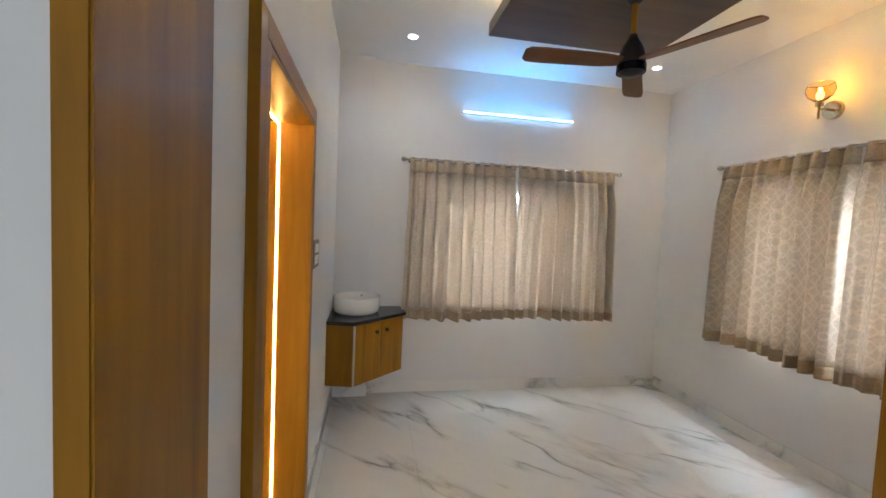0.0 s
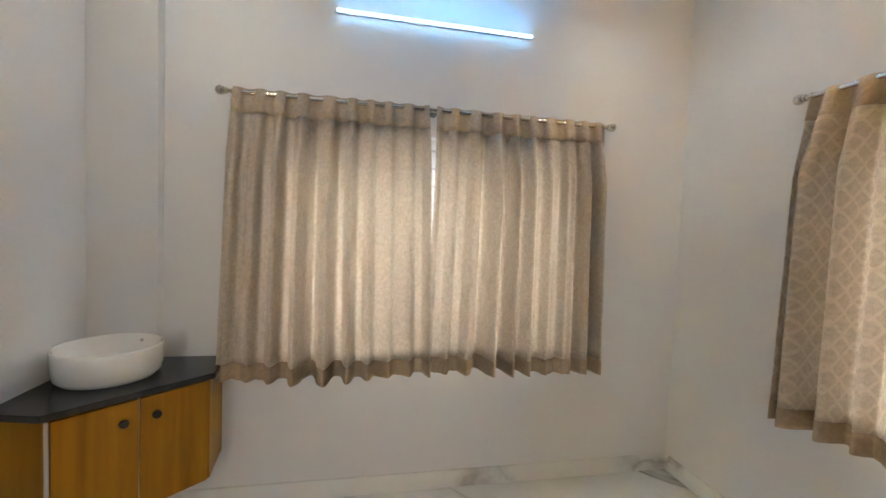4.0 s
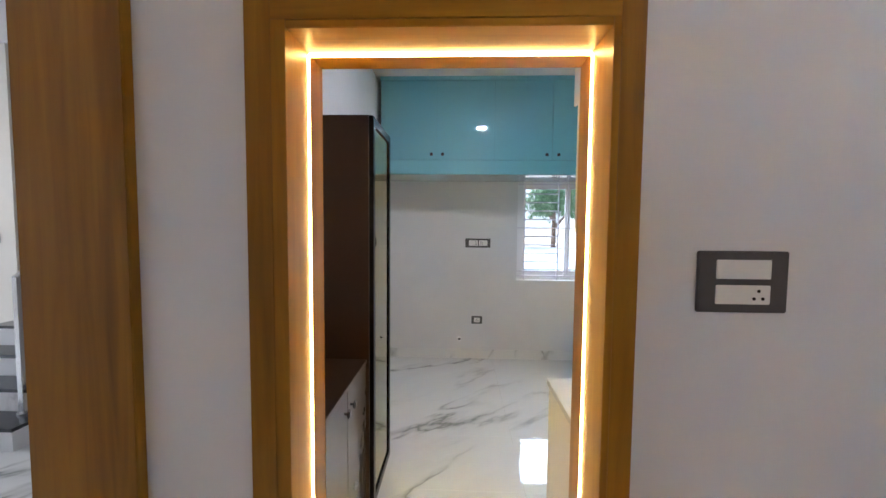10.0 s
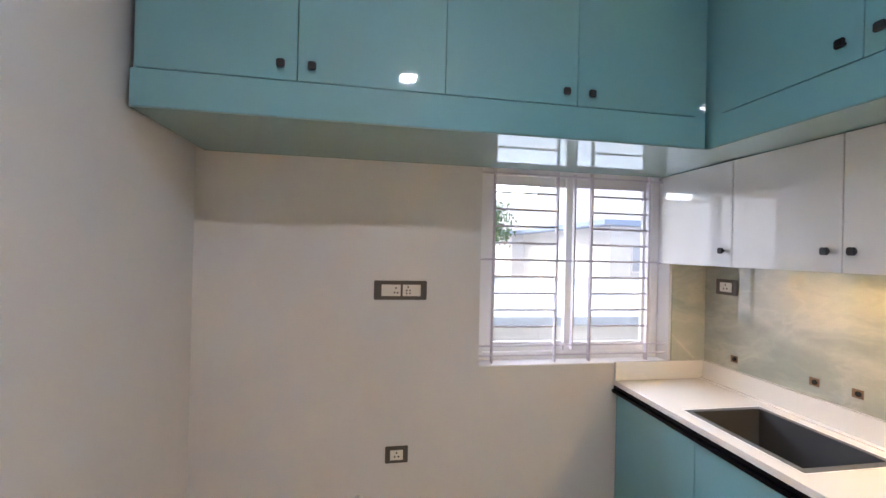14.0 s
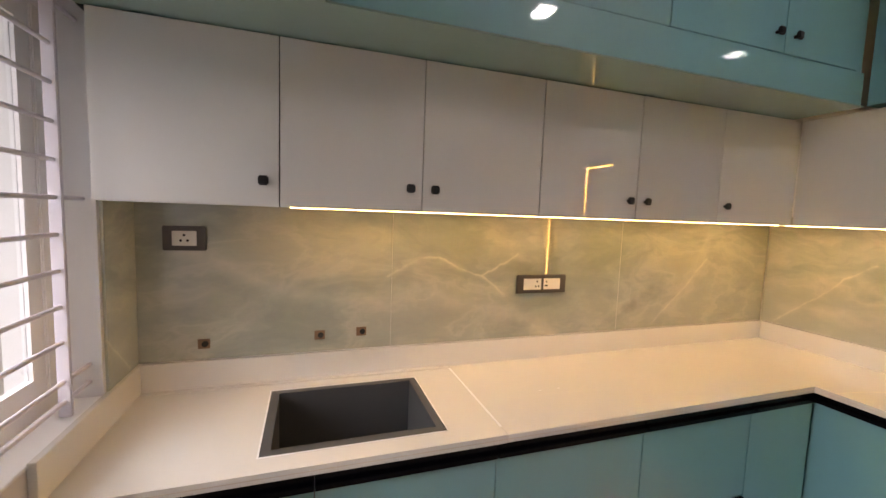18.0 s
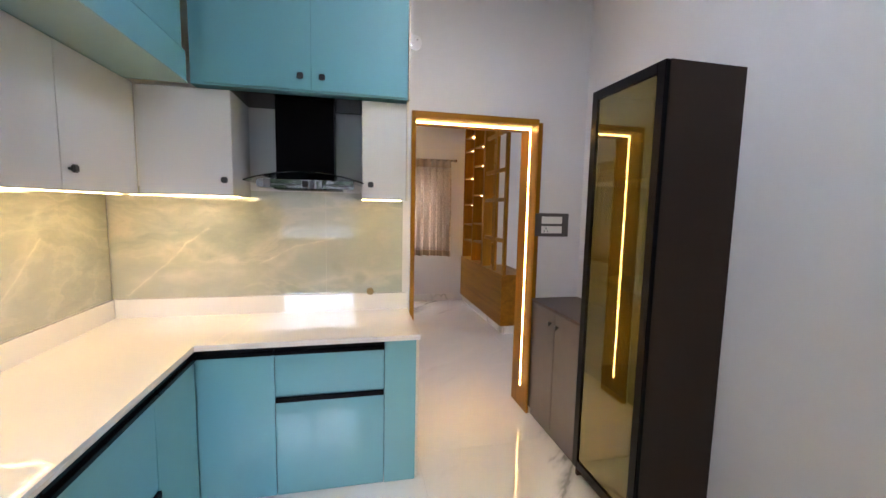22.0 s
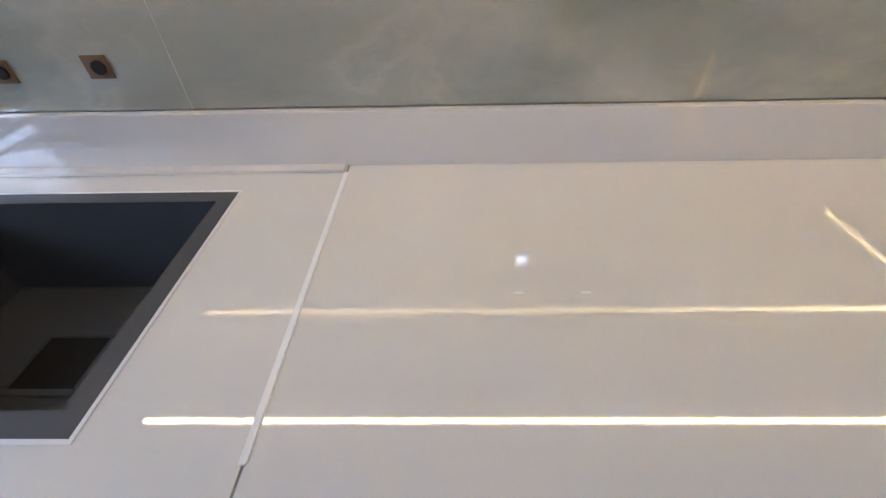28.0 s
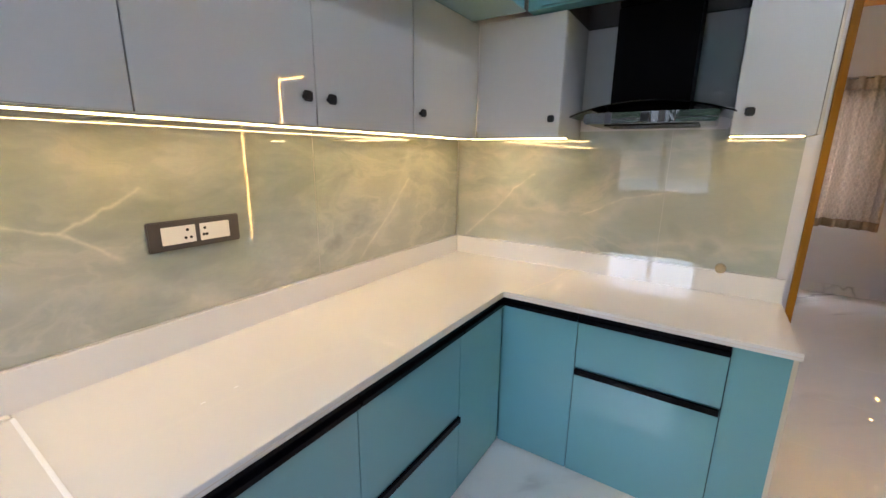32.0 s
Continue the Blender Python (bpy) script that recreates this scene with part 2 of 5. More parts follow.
def onyx(name, along, veins, banks, blots, pale):
    """Cloudy grey-green stone with drifting cream banks and pale branching veins that run on over the joints."""
    m = material(name, (0.45, 0.46, 0.40), 0.05, 0, 0.8)
    shader(m).inputs["Coat IOR"].default_value = 1.75
    shader(m).inputs["Coat Roughness"].default_value = 0.015
    geo = node(m, "ShaderNodeNewGeometry")
    sep = node(m, "ShaderNodeSeparateXYZ")
    link(m, geo.outputs["Position"], sep.inputs[0])
    flat = node(m, "ShaderNodeCombineXYZ")
    link(m, sep.outputs[along], flat.inputs["X"])
    link(m, sep.outputs["Z"], flat.inputs["Z"])
    v = node(m, "ShaderNodeMapping")
    v.inputs["Rotation"].default_value, v.inputs["Scale"].default_value = (0, radians(-20), 0), (1.1, 1.0, 2.3)
    link(m, flat.outputs[0], v.inputs["Vector"])

    def warped(src, scale, amount, detail):
        w = node(m, "ShaderNodeTexNoise", Scale=scale, Detail=detail, Roughness=0.55)
        link(m, src, w.inputs["Vector"])
        off = node(m, "ShaderNodeVectorMath")
        off.operation = "SUBTRACT"
        off.inputs[1].default_value = (0.5, 0.5, 0.5)
        link(m, w.outputs["Color"], off.inputs[0])
        add = node(m, "ShaderNodeVectorMath")
        add.operation = "MULTIPLY_ADD"
        add.inputs[1].default_value = (amount,) * 3
        link(m, off.outputs[0], add.inputs[0])
        link(m, src, add.inputs[2])
        return add.outputs[0]

    w = warped(v.outputs[0], 0.9, 1.5, 5.0)
    bank = noise_tex(m, w, 0.8, 3, 0.5, 0.3)
    cloud = noise_tex(m, w, 2.4, 8, 0.6, 0.5)
    field = math_node(m, "ADD", math_node(m, "MULTIPLY", bank, 0.64), math_node(m, "MULTIPLY", cloud, 0.36))
    body = ramp(m, field, [(0.36, (0.23, 0.27, 0.245)), (0.44, (0.30, 0.33, 0.295)), (0.49, (0.37, 0.385, 0.34)), (0.515, (0.43, 0.43, 0.375)), (0.54, (0.375, 0.39, 0.34)), (0.60, (0.34, 0.36, 0.32)), (0.68, (0.42, 0.42, 0.365))])
    fine = noise_tex(m, v.outputs[0], 9.0, 6, 0.65)
    body = mix(m, math_node(m, "MULTIPLY", fine, 0.18), body, (0.60, 0.59, 0.52))
    bent = warped(flat.outputs[0], 6.0, 0.10, 5.0)
    broken = ramp(m, noise_tex(m, flat.outputs[0], 7.0, 4), [(0.3, (0.15, 0.15, 0.15)), (0.6, (1, 1, 1))])
    for line in banks:
        soft = ramp(m, near_line(m, bent, line), [(0.0, (1, 1, 1)), (0.012, (0.7, 0.7, 0.7)), (0.045, (0.16, 0.16, 0.16)), (0.08, (0, 0, 0))])
        body = mix(m, math_node(m, "MULTIPLY", math_node(m, "MULTIPLY", soft, broken), 0.5), body, (0.58, 0.565, 0.50))
    thin_at = warped(flat.outputs[0], 11.0, 0.035, 4.0)
    for line in veins:
        thin = ramp(m, near_line(m, thin_at, line), [(0.0, (1, 1, 1)), (0.0025, (0.6, 0.6, 0.6)), (0.008, (0.14, 0.14, 0.14)), (0.022, (0, 0, 0))])
        body = mix(m, math_node(m, "MULTIPLY", math_node(m, "MULTIPLY", thin, broken), 0.72), body, (0.70, 0.66, 0.55))
    for a, z in blots:
        spot = ramp(m, near_line(m, bent, [(a, z), (a + 0.03, z + 0.02)]), [(0.0, (1, 1, 1)), (0.02, (0.7, 0.7, 0.7)), (0.04, (0, 0, 0))])
        body = mix(m, math_node(m, "MULTIPLY", math_node(m, "MULTIPLY", spot, broken), 0.4), body, (0.15, 0.18, 0.15))
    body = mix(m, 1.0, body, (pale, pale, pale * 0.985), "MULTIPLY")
    link(m, body, shader(m).inputs["Base Color"])
    return m


ONYX = onyx("onyx_tile", "X", [[(-2.74, 1.21), (-2.60, 1.288), (-2.52, 1.286), (-2.43, 1.243), (-2.31, 1.205), (-2.13, 1.30)], [(-2.31, 1.205), (-2.19, 1.11)], [(-1.30, 0.93), (-1.08, 1.12), (-0.93, 1.28)]],
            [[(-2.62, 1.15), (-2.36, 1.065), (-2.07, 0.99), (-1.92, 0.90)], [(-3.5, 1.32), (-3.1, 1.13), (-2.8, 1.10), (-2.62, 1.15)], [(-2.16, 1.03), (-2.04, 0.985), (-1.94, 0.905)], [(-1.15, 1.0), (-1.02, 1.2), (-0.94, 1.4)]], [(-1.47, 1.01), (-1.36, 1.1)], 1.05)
# Same stone; base lifted to stand for the strip light on the east wall.
ONYX_E_LIT = onyx("onyx_tile_east_lit", "Y", [[(3.64, 0.93), (3.45, 1.09), (3.33, 1.22), (3.22, 1.30)], [(2.95, 1.1), (2.75, 1.2), (2.53, 1.25)]],
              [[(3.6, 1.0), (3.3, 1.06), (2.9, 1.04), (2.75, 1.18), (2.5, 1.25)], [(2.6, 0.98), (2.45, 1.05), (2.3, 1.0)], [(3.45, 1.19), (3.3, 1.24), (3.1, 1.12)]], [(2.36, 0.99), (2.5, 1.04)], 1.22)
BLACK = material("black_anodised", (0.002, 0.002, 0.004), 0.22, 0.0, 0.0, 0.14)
MATT = material("matt_black", (0.002, 0.002, 0.003), 0.45, 0, 0, 0.04)
KNOB = material("black_knob", (0.012, 0.012, 0.014), 0.4)
BROWN = paint("dark_brown_laminate", (0.038, 0.021, 0.013), 0.4)
shader(BROWN).inputs["Specular IOR Level"].default_value = 0.12
shader(BROWN).inputs["Coat Weight"].default_value = 0.3
shader(BROWN).inputs["Coat Roughness"].default_value = 0.04
GREIGE = gloss("greige_laminate", (0.056, 0.042, 0.032), 0.25)
SINK = paint("sink_composite", (0.075, 0.078, 0.085), 0.4)
CHROME = material("brushed_steel", (0.62, 0.61, 0.59), 0.22, 1.0)
GRANITE = marble("black_granite", (0.028, 0.026, 0.027), (0.06, 0.055, 0.055), 6, 0.16, 0.5)
CERAMIC = material("white_ceramic", (0.82, 0.80, 0.77), 0.08, 0, 0.6)
UPVC = paint("white_upvc", (0.82, 0.81, 0.82), 0.35)
GRILLE = paint("white_grille_paint", (0.66, 0.62, 0.68), 0.4)
PLATE = material("grey_switch_plate", (0.075, 0.068, 0.065), 0.35)
SWITCH = material("white_switch", (0.76, 0.74, 0.70), 0.35)
DARK = material("dark_hole", (0.008, 0.007, 0.006), 0.8)
LED = glow("warm_led", (1.0, 0.58, 0.15), 18.0)
LED_S = glow("stair_led", (1.0, 0.66, 0.20), 5.0)
LED_K = glow("warm_white_led", (1.0, 0.66, 0.24), 27.0)
LED_C = glow("cabinet_led", (1.0, 0.78, 0.24), 42.0)
TUBE = glow("cool_tube", (0.30, 0.62, 1.0), 4.5)
DOWN = glow("downlight_lens", (1.0, 0.95, 0.88), 10.0)
PANEL_LED = glow("panel_light", (0.92, 0.95, 1.0), 150.0)
SHELF_LED = glow("shelf_spot", (1.0, 0.54, 0.14), 32.0)
BULB = glow("bulb", (1.0, 0.52, 0.08), 5.0)
CLEAR = glass("window_glass", (0.95, 0.98, 0.97))
SMOKE = glass("bronze_glass", (0.54, 0.48, 0.08))
shader(SMOKE).inputs["Transmission Weight"].default_value = 0.97
shader(SMOKE).inputs["Coat Weight"].default_value = 0.6
shader(SMOKE).inputs["Coat IOR"].default_value = 1.6
AMBER = glass("amber_glass", (1.0, 0.82, 0.5))
RAIL_GLASS = glass("rail_glass", (0.9, 0.95, 0.94))
FAN_WOOD = wood("fan_blade_wood", (0.10, 0.045, 0.018), (0.20, 0.09, 0.035), 0, 0.4)
PANEL = wood("ceiling_panel_laminate", (0.10, 0.062, 0.04), (0.16, 0.10, 0.065), 0, 0.3)


def cloth(name, base, dark, lattice, sheer=0.45):
    m = material(name, base, 0.9)
    v = coords(m)
    weave = noise_tex(m, coords(m, (60, 60, 14)), 8, 4)
    spots = noise_tex(m, v, 55, 2)
    body = mix(m, ramp(m, math_node(m, "ADD", math_node(m, "MULTIPLY", weave, 0.5), math_node(m, "MULTIPLY", spots, 0.5)), [(0.4, (0, 0, 0)), (0.6, (1, 1, 1))]), dark, base)
    if lattice:
        sep = node(m, "ShaderNodeSeparateXYZ")
        link(m, v, sep.inputs[0])
        flat = math_node(m, "ADD", sep.outputs[0], sep.outputs[1])
        lines = []
        for s in (1, -1):
            w = math_node(m, "FRACT", math_node(m, "MULTIPLY", math_node(m, "ADD", flat, math_node(m, "MULTIPLY", sep.outputs[2], 0.6 * s)), 19.0))
            lines.append(math_node(m, "LESS_THAN", w, 0.2))
        body = mix(m, math_node(m, "MULTIPLY", math_node(m, "MAXIMUM", lines[0], lines[1]), lattice), body, tuple(min(1, c * 1.35) for c in base))
    b = shader(m)
    link(m, body, b.inputs["Base Color"])
    tr = node(m, "ShaderNodeBsdfTranslucent")
    link(m, body, tr.inputs["Color"])
    ms = node(m, "ShaderNodeMixShader")
    ms.inputs[0].default_value = sheer
    link(m, b.outputs[0], ms.inputs[1])
    link(m, tr.outputs[0], ms.inputs[2])
    link(m, ms.outputs[0], m.node_tree.nodes["Material Output"].inputs["Surface"])
    bump(m, weave, 0.25, 0.002)
    return m


CLOTH, CLOTH_DARK = (0.64, 0.56, 0.475), (0.53, 0.455, 0.375)
CURTAIN = cloth("curtain_linen", CLOTH, CLOTH_DARK, 0.32, 0.28)
CURTAIN_N = cloth("curtain_plain_linen", CLOTH, CLOTH_DARK, 0.07, 0.38)
# Header is the same linen, doubled; its darker base stands for missing backlight.
HEADER = cloth("curtain_header", (0.52, 0.42, 0.32), (0.43, 0.345, 0.26), 0.15, 0.12)
HEM = cloth("curtain_hem", (0.46, 0.355, 0.25), (0.38, 0.29, 0.20), 0, 0.15)

# ---- building helpers ----
ORIGIN = {}


def thing(name, at, label="", category="", group="", kind=""):
    ob = new(name)
    ob.location = at
    ob.empty_display_size = 0.1
    ORIGIN[ob] = Vector(at)
    return tagged(ob, label, category, group, kind)


def finish(bm, mat, name, smooth=False):
    bmesh.ops.recalc_face_normals(bm, faces=bm.faces)
    me = bpy.data.meshes.new(name)
    bm.to_mesh(me)
    bm.free()
    for m in mat if isinstance(mat, (list, tuple)) else (mat,):
        me.materials.append(m)
    if smooth:
        for p in me.polygons:
            p.use_smooth = True
    return me


def part(name, bm, mat, parent, label="", smooth=False):
    o = ORIGIN[parent]
    bmesh.ops.translate(bm, verts=bm.verts, vec=-o)
    ob = new(name, finish(bm, mat, name, smooth))
    ob.parent = parent
    ORIGIN[ob] = o
    return tagged(ob, label)


def solid(name, bm, mat, label="", category="", group="", kind="", smooth=False):
    """A top-level thing of one mesh, with its origin at the middle of its base."""
    vs = [v.co for v in bm.verts]
    lo = Vector([min(v[k] for v in vs) for k in range(3)])
    hi = Vector([max(v[k] for v in vs) for k in range(3)])
    o = Vector(((lo.x + hi.x) / 2, (lo.y + hi.y) / 2, lo.z))
    bmesh.ops.translate(bm, verts=bm.verts, vec=-o)
    ob = new(name, finish(bm, mat, name, smooth))
    ob.location = o
    ORIGIN[ob] = o
    return tagged(ob, label, category, group, kind)


def box(x0, x1, y0, y1, z0, z1, bevel=0.0, bm=None, seg=2):
    own = bmesh.new()
    bmesh.ops.create_cube(own, size=1.0, matrix=Matrix.Translation(((x0 + x1) / 2, (y0 + y1) / 2, (z0 + z1) / 2)) @ Matrix.Diagonal((abs(x1 - x0), abs(y1 - y0), abs(z1 - z0), 1)))
    if bevel:
        bmesh.ops.bevel(own, geom=own.edges[:], offset=bevel, segments=seg, affect="EDGES")
    if bm is None:
        return own
    me = bpy.data.meshes.new("tmp")
    own.to_mesh(me)
    own.free()
    bm.from_mesh(me)
    bpy.data.meshes.remove(me)
    return bm


def boxes(*dims, bevel=0.0):
    bm = bmesh.new()
    for d in dims:
        box(*d, bevel=bevel, bm=bm)
    return bm


def rod(a, b, r, bm=None, n=14, r2=None):
    bm = bm or bmesh.new()
    a, b = Vector(a), Vector(b)
    m = Matrix.Translation((a + b) / 2) @ (b - a).to_track_quat("Z", "Y").to_matrix().to_4x4()
    bmesh.ops.create_cone(bm, cap_ends=True, segments=n, radius1=r, radius2=r if r2 is None else r2, depth=(b - a).length, matrix=m)
    return bm


def prism(points, z0, z1, bevel=0.0):
    """An upright prism over a plan outline."""
    bm = bmesh.new()
    low = [bm.verts.new((x, y, z0)) for x, y in points]
    top = [bm.verts.new((x, y, z1)) for x, y in points]
    bm.faces.new(low[::-1])
    bm.faces.new(top)
    for k in range(len(points)):
        j = (k + 1) % len(points)
        bm.faces.new((low[k], low[j], top[j], top[k]))
    if bevel:
        bmesh.ops.bevel(bm, geom=bm.edges[:], offset=bevel, segments=2, affect="EDGES")
    return bm


def lathe(profile, centre, n=40):
    """A turned shape about the upright through centre, from (radius, z) pairs."""
    bm = bmesh.new()
    cx, cy = centre
    rings = [[bm.verts.new((cx + r * math.cos(2 * math.pi * k / n), cy + r * math.sin(2 * math.pi * k / n), z)) for k in range(n)] for r, z in profile]
    for a, b in zip(rings, rings[1:]):
        for k in range(n):
            j = (k + 1) % n
            bm.faces.new((a[k], a[j], b[j], b[k]))
    return bm


def wall_x(name, x0, x1, y0, y1, z0, z1, holes=(), mat=None, label=""):
    """A wall that runs along y, pierced by holes (ya, yb, za, zb)."""
    dims, edge = [], y0
    for ya, yb, za, zb in sorted(holes):
        dims.append((x0, x1, edge, ya, z0, z1))
        if za > z0:
            dims.append((x0, x1, ya, yb, z0, za))
        if zb < z1:
            dims.append((x0, x1, ya, yb, zb, z1))
        edge = yb
    dims.append((x0, x1, edge, y1, z0, z1))
    return solid(name, boxes(*dims), mat or WALL, label or "plain painted plaster wall", "wall", kind="structure")


def wall_y(name, y0, y1, x0, x1, z0, z1, holes=(), mat=None, label=""):
    dims, edge = [], x0
    for xa, xb, za, zb in sorted(holes):
        dims.append((edge, xa, y0, y1, z0, z1))
        if za > z0:
            dims.append((xa, xb, y0, y1, z0, za))
        if zb < z1:
            dims.append((xa, xb, y0, y1, zb, z1))
        edge = xb
    dims.append((edge, x1, y0, y1, z0, z1))
    return solid(name, boxes(*dims), mat or WALL, label or "plain painted plaster wall", "wall", kind="structure")


def slab_hole(x0, x1, y0, y1, hx0, hx1, hy0, hy1, z0, z1):
    """A flat slab with a rectangular hole, as one closed mesh."""
    bm = bmesh.new()
    xs, ys = (x0, hx0, hx1, x1), (y0, hy0, hy1, y1)
    v = [[[bm.verts.new((x, y, z)) for z in (z0, z1)] for y in ys] for x in xs]
    for i in range(3):
        for j in range(3):
            if (i, j) == (1, 1):
                continue
            for k in (0, 1):
                bm.faces.new((v[i][j][k], v[i + 1][j][k], v[i + 1][j + 1][k], v[i][j + 1][k]))
    for i in range(3):
        for j in (0, 3):
            bm.faces.new((v[i][j][0], v[i + 1][j][0], v[i + 1][j][1], v[i][j][1]))
            bm.faces.new((v[j][i][0], v[j][i + 1][0], v[j][i + 1][1], v[j][i][1]))
    for j in (1, 2):
        bm.faces.new((v[1][j][0], v[2][j][0], v[2][j][1], v[1][j][1]))
        bm.faces.new((v[j][1][0], v[j][2][0], v[j][2][1], v[j][1][1]))
    return bm


def ring(side, a0, a1, z0, z1, w, d0, d1):
    """An upright rectangular frame of width w between planes d0 and d1."""
    bm = slab_hole(a0, a1, z0, z1, a0 + w, a1 - w, z0 + w, z1 - w, d0, d1)
    for v in bm.verts:
        a, z, d = v.co
        v.co = (a, d, z) if side == "y" else (d, a, z)
    return bm

# ---- the plan ----
WEST, KEAST, DWEST, EAST, NORTH, KSOUTH = -3.64, -0.43, -0.20, 3.06, 3.72, 0.86
TOP, KTOP = 3.0, 2.915

wall_y("wall_north", NORTH, NORTH + 0.23, DWEST - 0.23, EAST + 0.23, 0, 3.3, [(0.62, 2.28, 0.86, 2.02)])
wall_y("wall_north_kitchen", NORTH + 0.012, NORTH + 0.23, WEST - 0.23, DWEST - 0.23, 0, 3.3)
wall_x("wall_east", EAST, EAST + 0.23, -6.0, NORTH, 0, 3.3, [(1.16, 2.81, 0.86, 2.02)])
wall_x("wall_west_dining", KEAST, DWEST, 0.505, NORTH, 0, 3.3, [(1.2, 2.055, 0, 2.015)])
wall_x("wall_west_kitchen", WEST - 0.23, WEST, 0.63, NORTH + 0.012, 0, 3.3, [(2.31, 3.475, 0.895, 2.03)])
wall_y("wall_south_kitchen", 0.63, KSOUTH, WEST, KEAST, 0, 3.3)
wall_x("wall_hall_stairs", -2.65, -2.45, -6.0, -2.15, 0, 3.3, mat=WALL_WARM, label="cream painted wall beside the staircase")
wall_y("wall_stair_side", -2.35, -2.15, -6.2, -2.65, 0, 3.3, label="plain painted wall along the staircase")
wall_x("wall_hall_west", -6.4, -6.2, -2.35, 0.63, 0, 3.3, label="plain painted end wall of the staircase")
wall_y("wall_hall_north", 0.5, 0.63, -6.2, WEST, 0, 3.3, label="plain painted wall of the hall")
# Unseen wall; its openings are assumed, to let daylight into the hall.
wall_y("wall_hall_south", -6.2, -6.0, -2.65, EAST + 0.23, 0, 3.3, [(-1.6, 0.4, 0.4, 2.3), (1.1, 2.6, 0.6, 2.2)], label="unseen plain wall closing the hall, with assumed window openings")

# ceilings: one over the dining room and hall, one over the kitchen with a raised tray
solid("ceiling", boxes((DWEST, EAST, -6.0, NORTH, TOP, TOP + 0.2), (-0.6, DWEST, -6.0, 0.505, TOP, TOP + 0.2), (-2.45, -1.87, -6.0, 0.505, TOP, TOP + 0.2), (-1.87, -0.6, -6.0, -1.17, TOP, TOP + 0.2), (-1.87, -0.6, -1.17, 0.3, TOP + 0.1, TOP + 0.2), (-1.87, -0.6, 0.3, 0.505, TOP, TOP + 0.2), (-2.45, KEAST, 0.505, 0.63, TOP, TOP + 0.2)), CEIL, "white painted ceiling with a raised tray over the hall", "ceiling", kind="structure")
tray = (-2.65, -0.75, 1.41, 2.5)
solid("ceiling_kitchen", boxes((WEST, tray[0], KSOUTH, NORTH, KTOP, KTOP + 0.25), (tray[1], KEAST, KSOUTH, NORTH, KTOP, KTOP + 0.25), (tray[0], tray[1], KSOUTH, tray[2], KTOP, KTOP + 0.25), (tray[0], tray[1], tray[3], NORTH, KTOP, KTOP + 0.25), (tray[0], tray[1], tray[2], tray[3], KTOP + 0.1, KTOP + 0.25)), CEIL, "white kitchen ceiling with a raised tray", "ceiling", kind="structure")
solid("ceiling_stairs", boxes((-6.2, -2.45, -2.15, 0.5, 3.0, 3.2)), CEIL, "white ceiling over the staircase", "ceiling", kind="structure")
solid("floor_slab", boxes((-6.4, EAST + 0.23, -6.2, NORTH + 0.23, -0.25, -0.0115)), GROUT, "grey bed beneath the floor tiles", "floor", kind="structure")


def skirting(name, *dims):
    return solid(name, boxes(*dims, bevel=0.003), SKIRT, "white veined marble skirting with a thin top edge", "baseboard", kind="structure")


H, D = 0.105, 0.012
solid("wall_pier", box(DWEST, 0.10, 3.655, NORTH, 0, 3.3), WALL, "shallow plaster pier in the corner behind the basin", "wall", kind="structure")
skirting("baseboard_dining", (0.10, EAST - D, NORTH - D, NORTH, 0, H), (DWEST + D, 0.10 + D, 3.655 - D, 3.655, 0, H), (EAST - D, EAST, 0.88, NORTH, 0, H), (DWEST, DWEST + D, 0.54, 1.115, 0, H), (DWEST, DWEST + D, 2.115, 3.655, 0, H))
skirting("baseboard_kitchen", (WEST, WEST + D, KSOUTH, 3.12, 0, H), (WEST + D, -1.56, KSOUTH, KSOUTH + D, 0, H), (KEAST - D, KEAST, 1.02, 1.2, 0, H))
skirting("baseboard_hall", (-2.45, -2.45 + D, -6.0, -2.15, 0, H))

# ---- doorway between dining room and kitchen ----
casing = thing("door_frame", (-0.315, 1.6, 0), "teak door casing with a warm light strip let into its lining", "door frame", kind="structure")
OL, OR, IL, IR, OT, IT = 1.112, 2.11, 1.18, 2.05, 2.09, 2.02
JL, JR = 1.218, 2.032
part("casing_side", box(DWEST, DWEST + 0.03, OL, IL, 0.0, OT, 0.0012), TEAK, casing)
part("casing_side", box(DWEST, DWEST + 0.03, IR, OR, 0.0, OT, 0.0012), TEAK, casing)
part("casing_head", box(DWEST, DWEST + 0.03, IL, IR, IT, OT, 0.0012), TEAK_H, casing)
part("lining_side", box(KEAST - 0.008, DWEST + 0.029, IL, JL, 0, IT, 0.0008), TEAK, casing)
part("lining_side", box(KEAST - 0.008, DWEST + 0.029, JR, IR, 0, IT, 0.0008), TEAK, casing)
part("lining_head", box(KEAST - 0.008, DWEST + 0.027, JL, JR, 2.0, IT, 0.002), TEAK_H, casing)
part("casing_back", box(KEAST - 0.02, KEAST - 0.002, 1.215, JL - 0.002, 0.105, 2.04, 0.002), TEAK, casing)
part("casing_back", box(KEAST - 0.02, KEAST - 0.002, JR + 0.002, 2.06, 0.0, 2.04, 0.002), TEAK, casing)
part("casing_back", box(KEAST - 0.02, KEAST - 0.002, JL - 0.002, JR + 0.002, 2.003, 2.04, 0.002), TEAK_H, casing)
part("light_strip", box(-0.331, -0.321, JL - 0.005, JL + 0.004, 0.16, 1.995, 0.002), LED, casing, "glowing warm light strip")
part("light_strip", box(-0.331, -0.321, JR - 0.004, JR + 0.005, 0.16, 1.995, 0.002), LED, casing, "glowing warm light strip")
